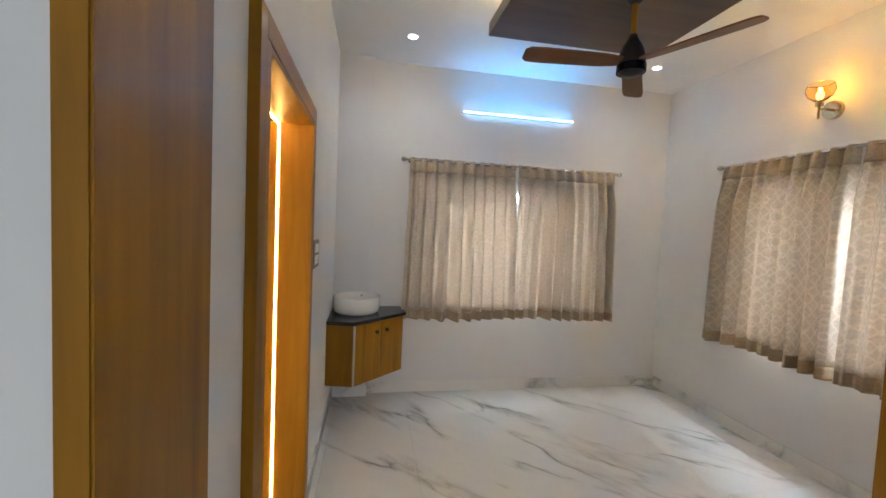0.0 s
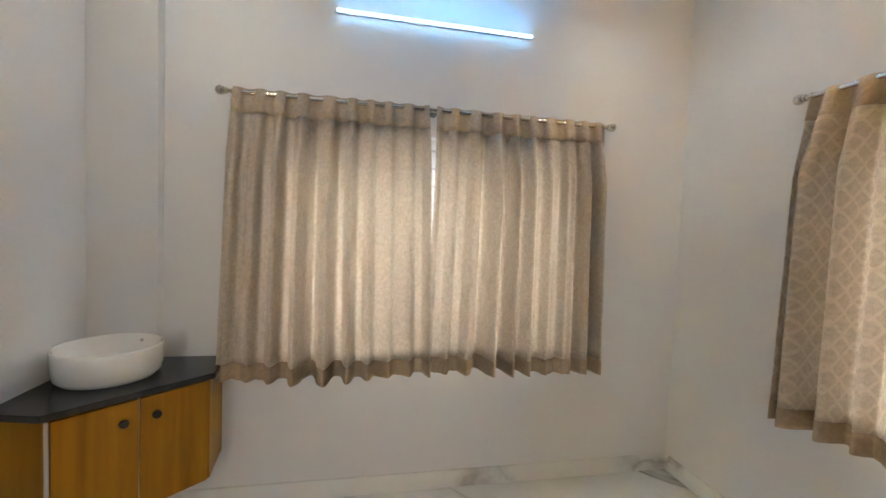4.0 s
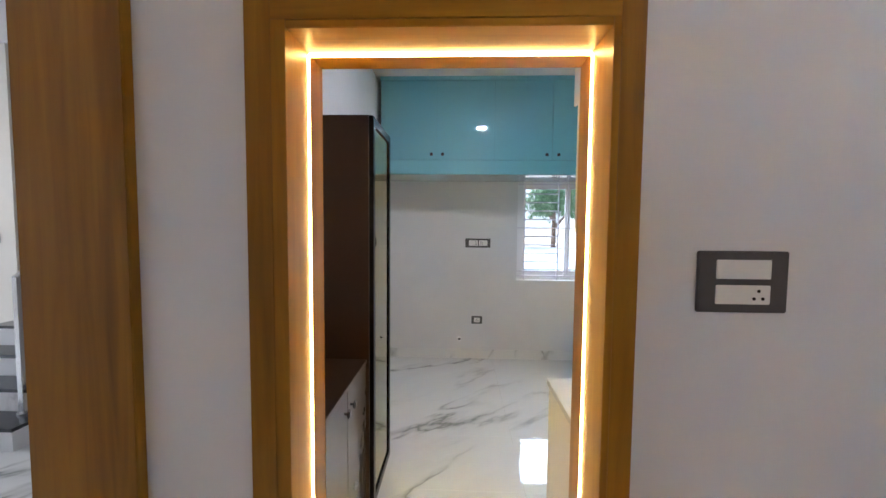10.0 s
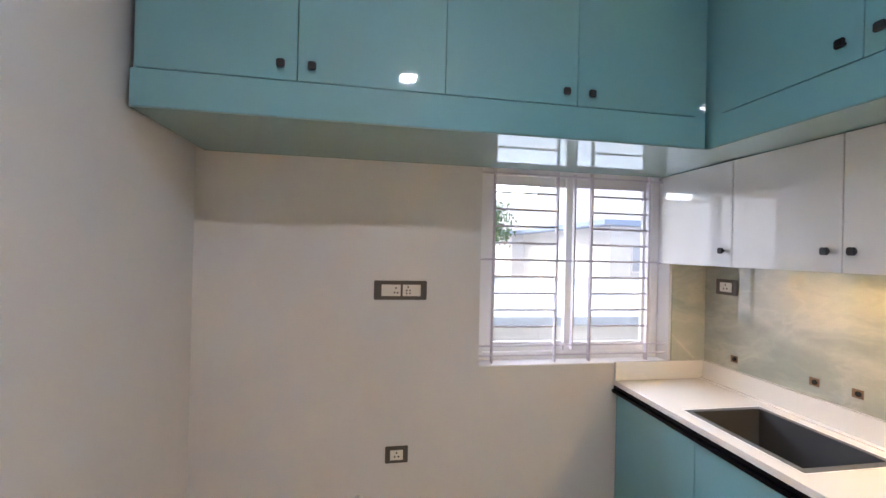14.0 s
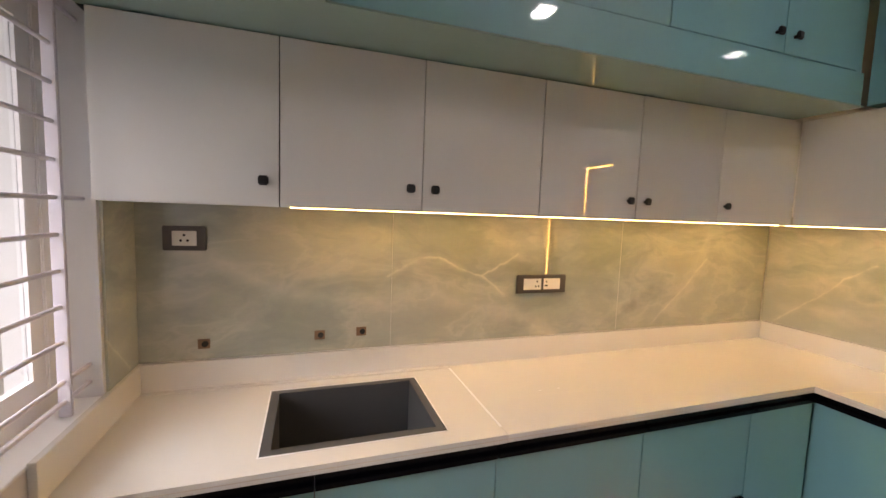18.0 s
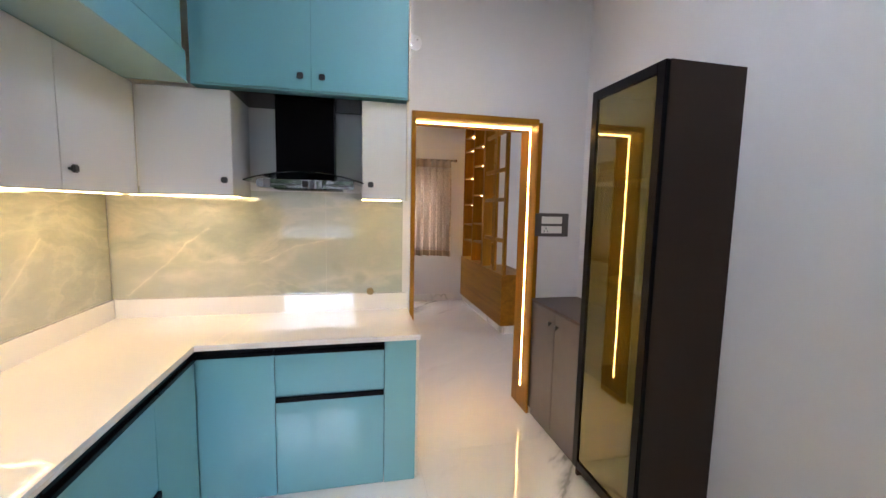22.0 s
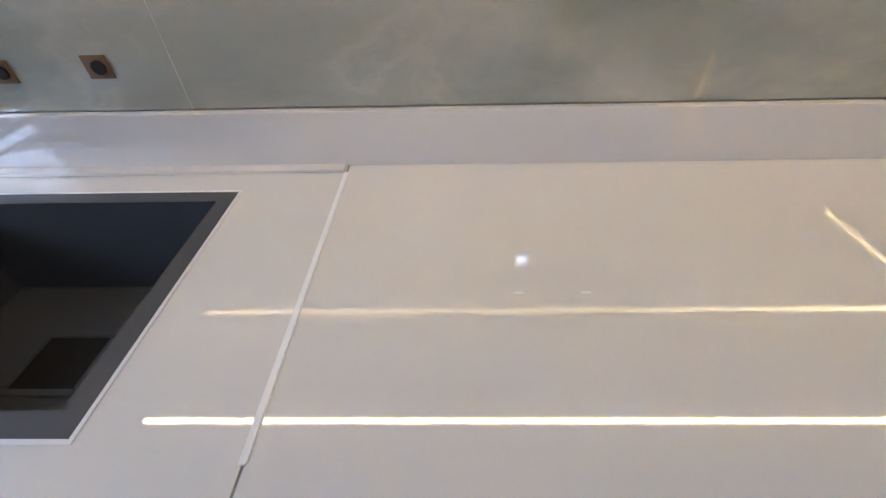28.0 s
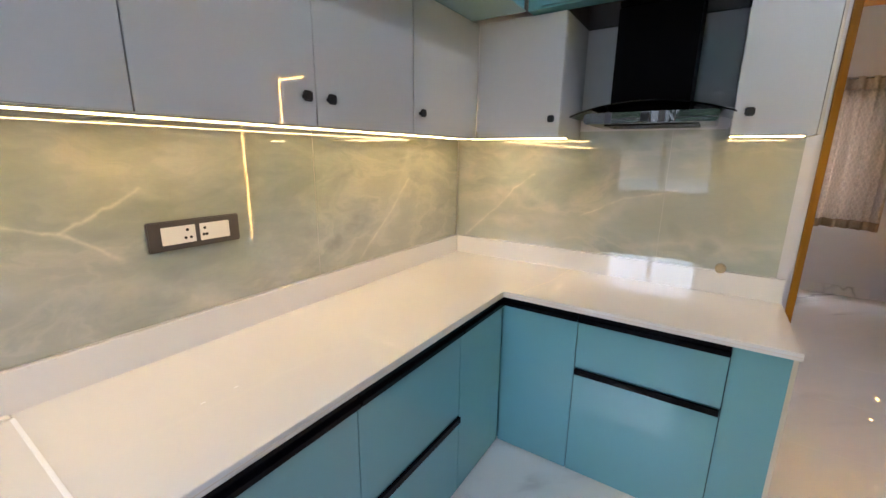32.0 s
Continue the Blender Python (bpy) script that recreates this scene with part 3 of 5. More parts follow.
part("light_strip", box(-0.331, -0.321, JL + 0.004, JR - 0.004, 1.991, 2.004, 0.002), LED, casing, "glowing warm light strip")

# the wide opening towards the hall, clad at its end
panel = solid("opening_panel", box(DWEST, -0.163, 0.497, 0.8, 0.12, TOP, 0.003), TEAK, "tall teak-veneered panel on the wall's end", "wall panel", kind="structure")

# ---- dining room windows ----


def window(name, side, a0, a1, z0, z1, depth, label):
    """A sliding window in a wall: side 'y' looks north or south, 'x' east or west; depth is the frame's plane."""
    mid = (a0 + a1) / 2
    at = (mid, depth, z0) if side == "y" else (depth, mid, z0)
    w = thing(name, at, label, "window", kind="structure")

    def b(p0, p1, d0, d1, q0, q1, bevel=0.003):
        return box(p0, p1, depth + d0, depth + d1, q0, q1, bevel) if side == "y" else box(depth + d0, depth + d1, p0, p1, q0, q1, bevel)

    f = 0.05
    part("window_frame", b(a0, a1, -0.03, 0.03, z0, z0 + f), UPVC, w)
    part("window_frame", b(a0, a1, -0.03, 0.03, z1 - f, z1), UPVC, w)
    part("window_frame", b(a0, a0 + f, -0.03, 0.03, z0 + f, z1 - f), UPVC, w)
    part("window_frame", b(a1 - f, a1, -0.03, 0.03, z0 + f, z1 - f), UPVC, w)
    for k, (p0, p1, d) in enumerate(((a0 + f, mid + 0.03, -0.012), (mid - 0.03, a1 - f, 0.012))):
        s = 0.055
        q0, q1 = z0 + f, z1 - f
        bm = ring(side, p0, p1, q0, q1, s, depth + d - 0.011, depth + d + 0.011)
        sash = part("sash", bm, UPVC, w)
        pane = part("pane", b(p0 + s, p1 - s, d - 0.002, d + 0.002, q0 + s, q1 - s, 0), CLEAR, sash, "clear glass pane")
        pane.visible_shadow = False
    return w


def grille(name, side, plane, uprights, bars, zs, label, deep=0.005):
    """A painted steel window grille: flat uprights (a, half width) and level bars in spans."""
    mid = sum(u[0] for u in uprights) / len(uprights)
    at = (mid, plane, zs[0]) if side == "y" else (plane, mid, zs[0])
    g = thing(name, at, label, "window grille")
    for a, h in uprights:
        bm = box(a - h, a + h, plane - deep, plane + deep, zs[0], zs[1], 0.002) if side == "y" else box(plane - deep, plane + deep, a - h, a + h, zs[0], zs[1], 0.002)
        part("upright", bm, GRILLE, g)
    for a0, a1, z in bars:
        p, q = ((a0, plane, z), (a1, plane, z)) if side == "y" else ((plane, a0, z), (plane, a1, z))
        part("bar", rod(p, q, 0.006, n=10), GRILLE, g)
    return g


window("window_north", "y", 0.62, 2.28, 0.86, 2.02, NORTH + 0.13, "white sliding window behind the curtains")
window("window_east", "x", 1.16, 2.81, 0.86, 2.02, EAST + 0.13, "white sliding window behind the curtains")
zs = [0.95 + 0.1 * k for k in range(11)]
grille("window_grille", "y", NORTH + 0.05, [(0.7, 0.012), (1.3, 0.012), (1.6, 0.012), (2.2, 0.012)], [(0.63, 2.27, z) for z in zs], (0.88, 2.01), "white painted steel grille inside the window opening")
grille("window_grille", "x", EAST + 0.05, [(1.26, 0.012), (1.86, 0.012), (2.11, 0.012), (2.71, 0.012)], [(1.17, 2.8, z) for z in zs], (0.88, 2.01), "white painted steel grille inside the window opening")

# ---- curtains ----


def curtain(side, plane, a0, a1, z0, z1, mat, seed, flare, lean, label, group):
    """Pleated cloth from a0 to a1 along the wall; flare widens it downwards."""
    rnd = random.Random(seed)
    c = thing("curtain", ((a0 + a1) / 2, plane, z0) if side == "y" else (plane, (a0 + a1) / 2, z0), label, "curtain", group)
    n, width = 220, a1 - a0
    phases = [rnd.uniform(0, 6.28) for _ in range(5)]
    folds = width / 0.104

    def off(u, v):
        """Depth of the cloth: tight pinch pleats at the head, loose folds below."""
        low = max(0.0, min(1.0, v / 0.25))
        wob = 0.35 * math.sin(5.1 * u + phases[0]) + 0.22 * math.sin(13.7 * u + phases[1])
        main = math.sin(2 * math.pi * folds * u + wob * 3.0 + 0.35 * v * math.sin(4 * u + phases[2]))
        main = math.copysign(abs(main) ** 0.65, main)
        tall = 0.014 * (1 - low) + 0.07 * low * (0.7 + 0.45 * math.sin(9 * u + phases[3]))
        return tall * main + 0.008 * low * math.sin(2 * math.pi * folds * 2.1 * u + phases[4])

    def strip(v0, v1, rows, push=0.0):
        bm = bmesh.new()
        grid = []
        for j in range(rows + 1):
            v = v0 + (v1 - v0) * j / rows
            line = []
            for i in range(n + 1):
                u = i / n
                a = a0 + width * u + flare * v * (u - 0.5) * width + lean * v
                sag = 0.012 * math.sin(5 * u + phases[2]) * v
                d = -(off(u, v) + 0.045 * max(0.0, min(1.0, v / 0.25)) + 0.02 * v) - push
                z = z1 + (z0 - z1) * v + sag
                line.append(bm.verts.new((a, plane + d, z) if side == "y" else (plane + d, a, z)))
            grid.append(line)
        for r, s in zip(grid, grid[1:]):
            for i in range(n):
                bm.faces.new((r[i], r[i + 1], s[i + 1], s[i]))
        return bm

    hem = 1 - 0.085 / (z1 - z0)
    for nm, bm, m, lab in (("header", strip(0, 0.085, 4, 0.003), HEADER, ""), ("drape", strip(0.085, hem, 26), mat, ""), ("hem", strip(hem, 1, 4, 0.002), HEM, "darker brown hem band")):
        ob = part(nm, bm, m, c, lab, smooth=True)
        s = ob.modifiers.new("thickness", "SOLIDIFY")
        s.thickness = 0.0022
    return c


def curtain_rod(side, plane, a0, a1, z, wall, label):
    r = thing("curtain_rod", ((a0 + a1) / 2, plane, z) if side == "y" else (plane, (a0 + a1) / 2, z), label, "curtain rod")
    P = (lambda a, d=0, dz=0: (a, plane + d, z + dz)) if side == "y" else (lambda a, d=0, dz=0: (plane + d, a, z + dz))
    part("pole", rod(P(a0), P(a1), 0.011), CHROME, r)
    for a, s in ((a0, -1), (a1, 1)):
        bm = bmesh.new()
        bmesh.ops.create_uvsphere(bm, u_segments=14, v_segments=10, radius=0.024, matrix=Matrix.Translation(P(a + s * 0.028)))
        rod(P(a), P(a + s * 0.012), 0.017, bm)
        part("finial", bm, CHROME, r, smooth=True)
    for a in (a0 + 0.04, (a0 + a1) / 2, a1 - 0.04):
        bm = rod(P(a), P(a, wall - plane), 0.006)
        rod(P(a, wall - plane - 0.006), P(a, wall - plane), 0.022, bm)
        part("bracket", bm, CHROME, r)
    return r


curtain_rod("y", 3.655, 0.40, 2.47, 2.145, NORTH, "brushed steel curtain rod with ball finials")
curtain("y", 3.655, 0.432, 1.405, 0.718, 2.165, CURTAIN_N, 3, 0.08, 0.0, "beige linen curtain with a brown hem, drawn closed", "curtains of the north window")
curtain("y", 3.655, 1.445, 2.455, 0.718, 2.165, CURTAIN_N, 8, 0.05, 0.0, "beige linen curtain with a brown hem, drawn closed", "curtains of the north window")
curtain_rod("x", 2.985, 0.94, 2.96, 2.15, EAST, "brushed steel curtain rod with ball finials")
curtain("x", 2.985, 1.998, 2.935, 0.718, 2.165, CURTAIN, 5, 0.02, 0.0, "beige lattice-woven curtain with a brown hem, drawn closed", "curtains of the east window")
curtain("x", 2.985, 0.985, 1.974, 0.718, 2.165, CURTAIN, 11, 0.02, 0.0, "beige lattice-woven curtain with a brown hem, drawn closed", "curtains of the east window")

# ---- dining room fittings ----
tube = thing("tube_light", (1.446, 3.70, 2.6), "slim cool white tube light on the wall", "tube light")
part("housing", box(0.905, 1.99, 3.70, NORTH, 2.615, 2.629, 0.003), UPVC, tube)
part("tube", rod((0.91, 3.692, 2.622), (1.985, 3.692, 2.622), 0.0075, n=16), TUBE, tube, "glowing tube")
lamp("tube_glow", "AREA", look((1.447, 3.67, 2.64), (1.447, 3.3, 3.2)), 1.3, (0.14, 0.50, 1.0), shape="RECTANGLE", size=1.07, size_y=0.012)
for xx in (0.905, 1.99):
    part("end_cap", box(xx - 0.006, xx + 0.006, 3.682, 3.70, 2.612, 2.632, 0.002), UPVC, tube)


def downlight(x, y, z, group, power, colour=WHITE, size=0.035):
    d = thing("downlight", (x, y, z), "small round recessed ceiling downlight, switched on", "downlight", group)
    part("rim", lathe([(size + 0.012, z - 0.004), (size + 0.012, z), (size, z), (size, z - 0.006), (size + 0.012, z - 0.004)], (x, y)), UPVC, d)
    part("lens", lathe([(0.0005, z - 0.003), (size, z - 0.003), (size, z - 0.001)], (x, y)), DOWN, d, "glowing lens")
    lamp("downlight_beam", "SPOT", pose(x, y, z - 0.012), power, colour, spot_size=radians(150), spot_blend=0.9, shadow_soft_size=size)
    return d


for x, y in ((0.374, 3.19), (2.475, 3.19)):
    downlight(x, y, TOP, "ceiling downlights of the dining room", 5)
# Only the first is known; the other three are added to light the hall.
for x, y in ((-1.55, -1.26), (-1.6, -3.6), (1.6, -1.2), (1.6, -3.6)):
    downlight(x, y, TOP, "ceiling downlights of the hall", 5)
downlight(-1.95, -2.95, TOP, "ceiling downlights of the hall", 15, (1.0, 0.86, 0.66))
kl = thing("ceiling_light", (-1.68, 1.94, 2.75), "small square ceiling light hung in the kitchen tray", "ceiling light")
part("housing", box(-1.738, -1.622, 1.882, 1.998, 2.757, 2.8, 0.003), UPVC, kl)
part("stem", rod((-1.68, 1.94, 2.8), (-1.68, 1.94, KTOP + 0.1), 0.02), UPVC, kl)
part("diffuser", box(-1.73, -1.63, 1.89, 1.99, 2.751, 2.757, 0.002), PANEL_LED, kl, "glowing diffuser")

drop = thing("ceiling_panel", (1.384, 1.9, 2.79), "brown laminate panel hung under the ceiling with a hidden light", "ceiling panel")
part("board", box(0.808, 1.96, 1.2, 2.6, 2.79, 2.87, 0.002), PANEL, drop)
part("hanger", box(0.95, 1.82, 1.34, 2.46, 2.87, TOP, 0.0), CEIL, drop)
part("cove_light", boxes((0.92, 0.935, 1.31, 2.49, 2.872, 2.885), (1.835, 1.85, 1.31, 2.49, 2.872, 2.885)), LED_K, drop, "hidden warm light strip")

fan = thing("ceiling_fan", (1.36, 1.9, 2.35), "brown ceiling fan with three wooden blades", "fan")
FX, FY, FZ = 1.36, 1.9, 2.425
part("canopy", lathe([(0.001, 2.795), (0.06, 2.795), (0.062, 2.765), (0.035, 2.705), (0.02, 2.695), (0.001, 2.695)], (FX, FY)), KNOB, fan, smooth=True)
part("downrod", rod((FX, FY, 2.505), (FX, FY, 2.705), 0.013), TEAK, fan)
part("motor", lathe([(0.001, 2.545), (0.02, 2.545), (0.03, 2.515), (0.05, 2.485), (0.062, 2.445), (0.066, 2.405), (0.064, 2.365), (0.05, 2.350), (0.001, 2.345)], (FX, FY)), KNOB, fan, smooth=True)
part("motor_ring", lathe([(0.067, 2.360), (0.07, 2.365), (0.07, 2.395), (0.067, 2.400)], (FX, FY)), BLACK, fan)
for ang in (174, 54, -66):
    bm = bmesh.new()
    outline = [(0.06, -0.035), (0.15, -0.05), (0.45, -0.058), (0.525, -0.054), (0.548, -0.033), (0.548, 0.033), (0.525, 0.054), (0.45, 0.058), (0.15, 0.05), (0.06, 0.035)]
    top = [bm.verts.new((x, y, 0.004)) for x, y in outline]
    low = [bm.verts.new((x, y, -0.004)) for x, y in outline]
    bm.faces.new(top)
    bm.faces.new(low[::-1])
    for k in range(len(outline)):
        j = (k + 1) % len(outline)
        bm.faces.new((low[k], low[j], top[j], top[k]))
    bmesh.ops.transform(bm, verts=bm.verts, matrix=pose(FX, FY, FZ - 0.01, 0, 0, ang) @ pose(0, 0, 0, 11))
    part("blade", bm, FAN_WOOD, fan)

sconce = thing("wall_lamp", (EAST, 2.216, 2.36), "brass wall lamp with an amber glass cup, switched on", "wall lamp")
BRASS = material("antique_brass", (0.52, 0.40, 0.22), 0.25, 1.0)
part("base_plate", rod((EAST, 2.216, 2.425), (EAST - 0.03, 2.216, 2.425), 0.058, n=28), BRASS, sconce)
bm = rod((EAST - 0.02, 2.216, 2.425), (EAST - 0.12, 2.222, 2.425), 0.008)
rod((EAST - 0.12, 2.222, 2.36), (EAST - 0.12, 2.222, 2.47), 0.007, bm)
part("arm", bm, BRASS, sconce)
part("socket", rod((EAST - 0.12, 2.222, 2.44), (EAST - 0.12, 2.222, 2.482), 0.022), BRASS, sconce)
part("shade", lathe([(0.03, 2.476), (0.062, 2.5), (0.078, 2.54), (0.07, 2.578), (0.064, 2.585), (0.061, 2.583), (0.067, 2.575), (0.074, 2.54), (0.059, 2.503), (0.028, 2.48), (0.03, 2.476)], (EAST - 0.12, 2.222)), AMBER, sconce, "amber glass cup", smooth=True).visible_shadow = False
bm = bmesh.new()
bmesh.ops.create_uvsphere(bm, u_segments=16, v_segments=12, radius=0.02, matrix=Matrix.Translation((EAST - 0.12, 2.222, 2.515)))
part("bulb", bm, BULB, sconce, "glowing bulb", smooth=True)
lamp("wall_lamp_light", "POINT", pose(EAST - 0.12, 2.222, 2.548), 1.2, (1.0, 0.46, 0.06), shadow_soft_size=0.01)

# ---- corner wash-stand ----
stand = thing("vanity_cabinet", (0.05, 3.45, 0.31), "wall-hung teak corner cabinet with two doors", "cabinet")
outline = [(DWEST, 3.135), (0.0, 3.095), (0.405, 3.475), (0.378, NORTH), (DWEST, NORTH)]
part("body", prism(outline, 0.31, 0.783), TEAK, stand)


def leaf(p, q, u0, u1, z0, z1, out, thick=0.016, gap=0.0):
    """A door leaf on the upright plane through plan points p and q, between fractions u0 and u1."""
    p, q = Vector((*p, 0)), Vector((*q, 0))
    along = (q - p)
    nrm = Vector((along.y, -along.x, 0)).normalized() * out
    a, b = p + along * u0, p + along * u1
    pts = [(a + nrm * 0.001), (b + nrm * 0.001), (b + nrm * thick), (a + nrm * thick)]
    return prism([(v.x, v.y) for v in pts], z0, z1, 0.002)


P0, P1 = (0.0, 3.095), (0.405, 3.475)
for u0, u1, ku in ((0.03, 0.497, 0.40), (0.503, 0.97, 0.60)):
    dr = part("door", leaf(P0, P1, u0, u1, 0.313, 0.776, 1), TEAK, stand)
    kx, ky = P0[0] + (P1[0] - P0[0]) * ku, P0[1] + (P1[1] - P0[1]) * ku
    n = Vector((P1[1] - P0[1], -(P1[0] - P0[0]), 0)).normalized()
    bm = rod(Vector((kx, ky, 0.70)) + n * 0.016, Vector((kx, ky, 0.70)) + n * 0.03, 0.007)
    rod(Vector((kx, ky, 0.70)) + n * 0.03, Vector((kx, ky, 0.70)) + n * 0.04, 0.016, bm)
    part("knob", bm, KNOB, dr, "black knob")
EDGE = material("light_edge_band", (0.62, 0.54, 0.46), 0.4)
for u in (0.012, 0.5):
    part("edge_band", leaf(P0, P1, u - 0.01, u + 0.01, 0.312, 0.778, 1, 0.018 if u < 0.1 else 0.012), EDGE, stand, "pale edge band")
part("top", prism([(DWEST, 3.115), (0.004, 3.072), (0.43, 3.462), (0.395, NORTH), (DWEST, NORTH)], 0.784, 0.81, 0.003), GRANITE, stand, "dark granite top")
basin = thing("wash_basin", (0.01, 3.456, 0.81), "round white ceramic vessel basin on dark granite", "basin")
part("bowl", lathe([(0.001, 0.81), (0.155, 0.81), (0.175, 0.818), (0.189, 0.838), (0.1935, 0.87), (0.195, 0.946), (0.1915, 0.953), (0.186, 0.949), (0.178, 0.87), (0.155, 0.84), (0.03, 0.832), (0.001, 0.831)], (0.01, 3.456), 56), CERAMIC, basin, smooth=True)
part("overflow_hole", rod((0.045, 3.632, 0.92), (0.047, 3.640, 0.92), 0.008), CHROME, basin, "chrome overflow ring")
part("drain", rod((0.01, 3.456, 0.834), (0.01, 3.456, 0.838), 0.024), CHROME, basin, "chrome drain")

# ---- switch plates ----


def plate(name, side, plane, out, a0, a1, z0, z1, cells, label):
    """A grey frame with white switch modules; cells: (fa0, fa1, fz0, fz1, sockets)."""
    p = thing(name, (plane, (a0 + a1) / 2, z0) if side == "x" else ((a0 + a1) / 2, plane, z0), label, "switch plate")

    def b(p0, p1, d0, d1, q0, q1, bevel):
        d0, d1 = plane + out * d0, plane + out * d1
        return box(min(d0, d1), max(d0, d1), p0, p1, q0, q1, bevel) if side == "x" else box(p0, p1, min(d0, d1), max(d0, d1), q0, q1, bevel)

    part("frame", b(a0, a1, 0.0, 0.011, z0, z1, 0.003), PLATE, p)
    w, h = a1 - a0, z1 - z0
    for fa, fb, za, zb, holes in cells:
        m = part("module", b(a0 + fa * w, a0 + fb * w, 0.009, 0.0145, z0 + za * h, z0 + zb * h, 0.0015), SWITCH, p, "white switch module")
        cw, ch = (fb - fa) * w, (zb - za) * h
        bm = bmesh.new()
        for hx, hz in holes:
            c, q = a0 + fa * w + hx * cw, z0 + za * h + hz * ch
            s0, s1 = plane + out * 0.0135, plane + out * 0.0152
            rod((s0, c, q) if side == "x" else (c, s0, q), (s1, c, q) if side == "x" else (c, s1, q), min(0.0045, ch * 0.09), bm, 10)
        if holes:
            part("socket_holes", bm, DARK, m)
    return p


PIN = [(0.78, 0.7), (0.7, 0.3), (0.86, 0.3)]
plate("switch_plate", "x", DWEST, 1, 2.268, 2.492, 1.293, 1.45, [(0.2, 0.8, 0.55, 0.86, []), (0.2, 0.8, 0.14, 0.45, PIN)], "grey switch plate with two white modules")
plate("switch_plate", "x", KEAST, -1, 0.960, 1.213, 1.266, 1.425, [(0.2, 0.8, 0.55, 0.86, []), (0.2, 0.8, 0.14, 0.45, PIN)], "grey switch plate with two white modules")
plate("socket_plate", "x", WEST, 1, 1.736, 2.015, 1.262, 1.363, [(0.14, 0.5, 0.2, 0.8, [(0.75, 0.7), (0.68, 0.3), (0.84, 0.3)]), (0.54, 0.88, 0.2, 0.8, [(0.3, 0.8), (0.22, 0.5), (0.4, 0.5), (0.22, 0.25), (0.4, 0.25)])], "wide grey socket plate with two white modules")
plate("socket_plate", "x", WEST, 1, 1.815, 1.935, 0.4, 0.487, [(0.22, 0.78, 0.2, 0.8, [(0.5, 0.72), (0.36, 0.35), (0.64, 0.35)])], "small grey socket plate")
plate("socket_plate", "y", NORTH - 0.004, -1, -3.548, -3.412, 1.315, 1.403, [(0.22, 0.78, 0.2, 0.8, [(0.5, 0.72), (0.36, 0.35), (0.64, 0.35)])], "small grey socket plate on the tiles")
plate("socket_plate", "y", NORTH - 0.004, -1, -2.133, -1.865, 1.118, 1.206, [(0.13, 0.48, 0.2, 0.8, [(0.75, 0.75), (0.68, 0.3), (0.84, 0.3)]), (0.53, 0.87, 0.2, 0.8, [(0.15, 0.72), (0.1, 0.35), (0.2, 0.35)])], "wide dark socket plate on the tiles")
junction = thing("junction_cover", (KEAST, 2.05, 2.44), "round white junction cover on the wall", "junction cover")
part("cover", rod((KEAST, 2.05, 2.44), (KEAST - 0.012, 2.05, 2.44), 0.045, n=28), UPVC, junction)
for s in (-1, 1):
    part("screw", rod((KEAST - 0.011, 2.05 + s * 0.017, 2.44 - s * 0.017), (KEAST - 0.0135, 2.05 + s * 0.017, 2.44 - s * 0.017), 0.006), CHROME, junction)
hole = thing("pipe_stub", (WEST, 1.68, 0.2), "open pipe end standing out of the wall near the floor", "pipe")
part("collar", rod((WEST, 1.68, 0.225), (WEST + 0.005, 1.68, 0.225), 0.028), UPVC, hole)
part("pipe", lathe([(0.017, 0.0), (0.017, 0.03), (0.021, 0.03), (0.021, 0.0)], (0.0, 0.0), 20), UPVC, hole)
for v in hole.children[1].data.vertices:
    p = v.co + hole.location
    v.co = Vector((WEST + 0.005 + p.z, 1.68 + p.x, 0.225 + p.y)) - hole.location
part("bore", rod((WEST, 1.68, 0.225), (WEST + 0.012, 1.68, 0.225), 0.0165), DARK, hole)

# ---- kitchen window ----
window("window_kitchen", "x", 2.31, 3.475, 0.895, 2.03, WEST - 0.13, "white sliding window with clear panes over the garden")
uprights = [(2.393, 0.005), (2.766, 0.005), (2.98, 0.005), (3.347, 0.005)]
bars = [(2.312, 3.473, z) for z in (1.97, 1.486, 1.001, 0.947)]
for k in (-4, -3, -2, -1, 1, 2, 3, 4):
    z = 1.486 + 0.0945 * k
    bars += [(2.393, 2.766, z), (2.98, 3.347, z)]
kitchen_grille = grille("window_grille", "x", WEST - 0.03, uprights, bars, (0.905, 2.02), "white painted steel grille inside the kitchen window", 0.015)
part("stop_bar", box(WEST - 0.045, WEST - 0.015, 2.867, 2.877, 0.975, 1.985, 0.002), GRILLE, kitchen_grille)
solid("window_sill", box(WEST - 0.1, WEST + 0.004, 2.312, 3.473, 0.893, 0.901, 0.002), UPVC, "white sill of the kitchen window", "sill", kind="structure")

# ---- kitchen units ----
GAP = 0.0015


def knob(parent, x, y, z, axis, out):
    """A small black square knob standing off a door."""
    o = Vector((x, y, z))
    n = Vector((out, 0, 0)) if axis == "x" else Vector((0, out, 0))
    bm = rod(o, o + n * 0.014, 0.006, n=10)
    a, b = o + n * 0.013, o + n * 0.026
    h = 0.0145
    if axis == "x":
        box(min(a.x, b.x), max(a.x, b.x), y - h, y + h, z - h, z + h, 0.004, bm)
    else:
        box(x - h, x + h, min(a.y, b.y), max(a.y, b.y), z - h, z + h, 0.004, bm)
    return part("knob", bm, KNOB, parent, "black square knob")


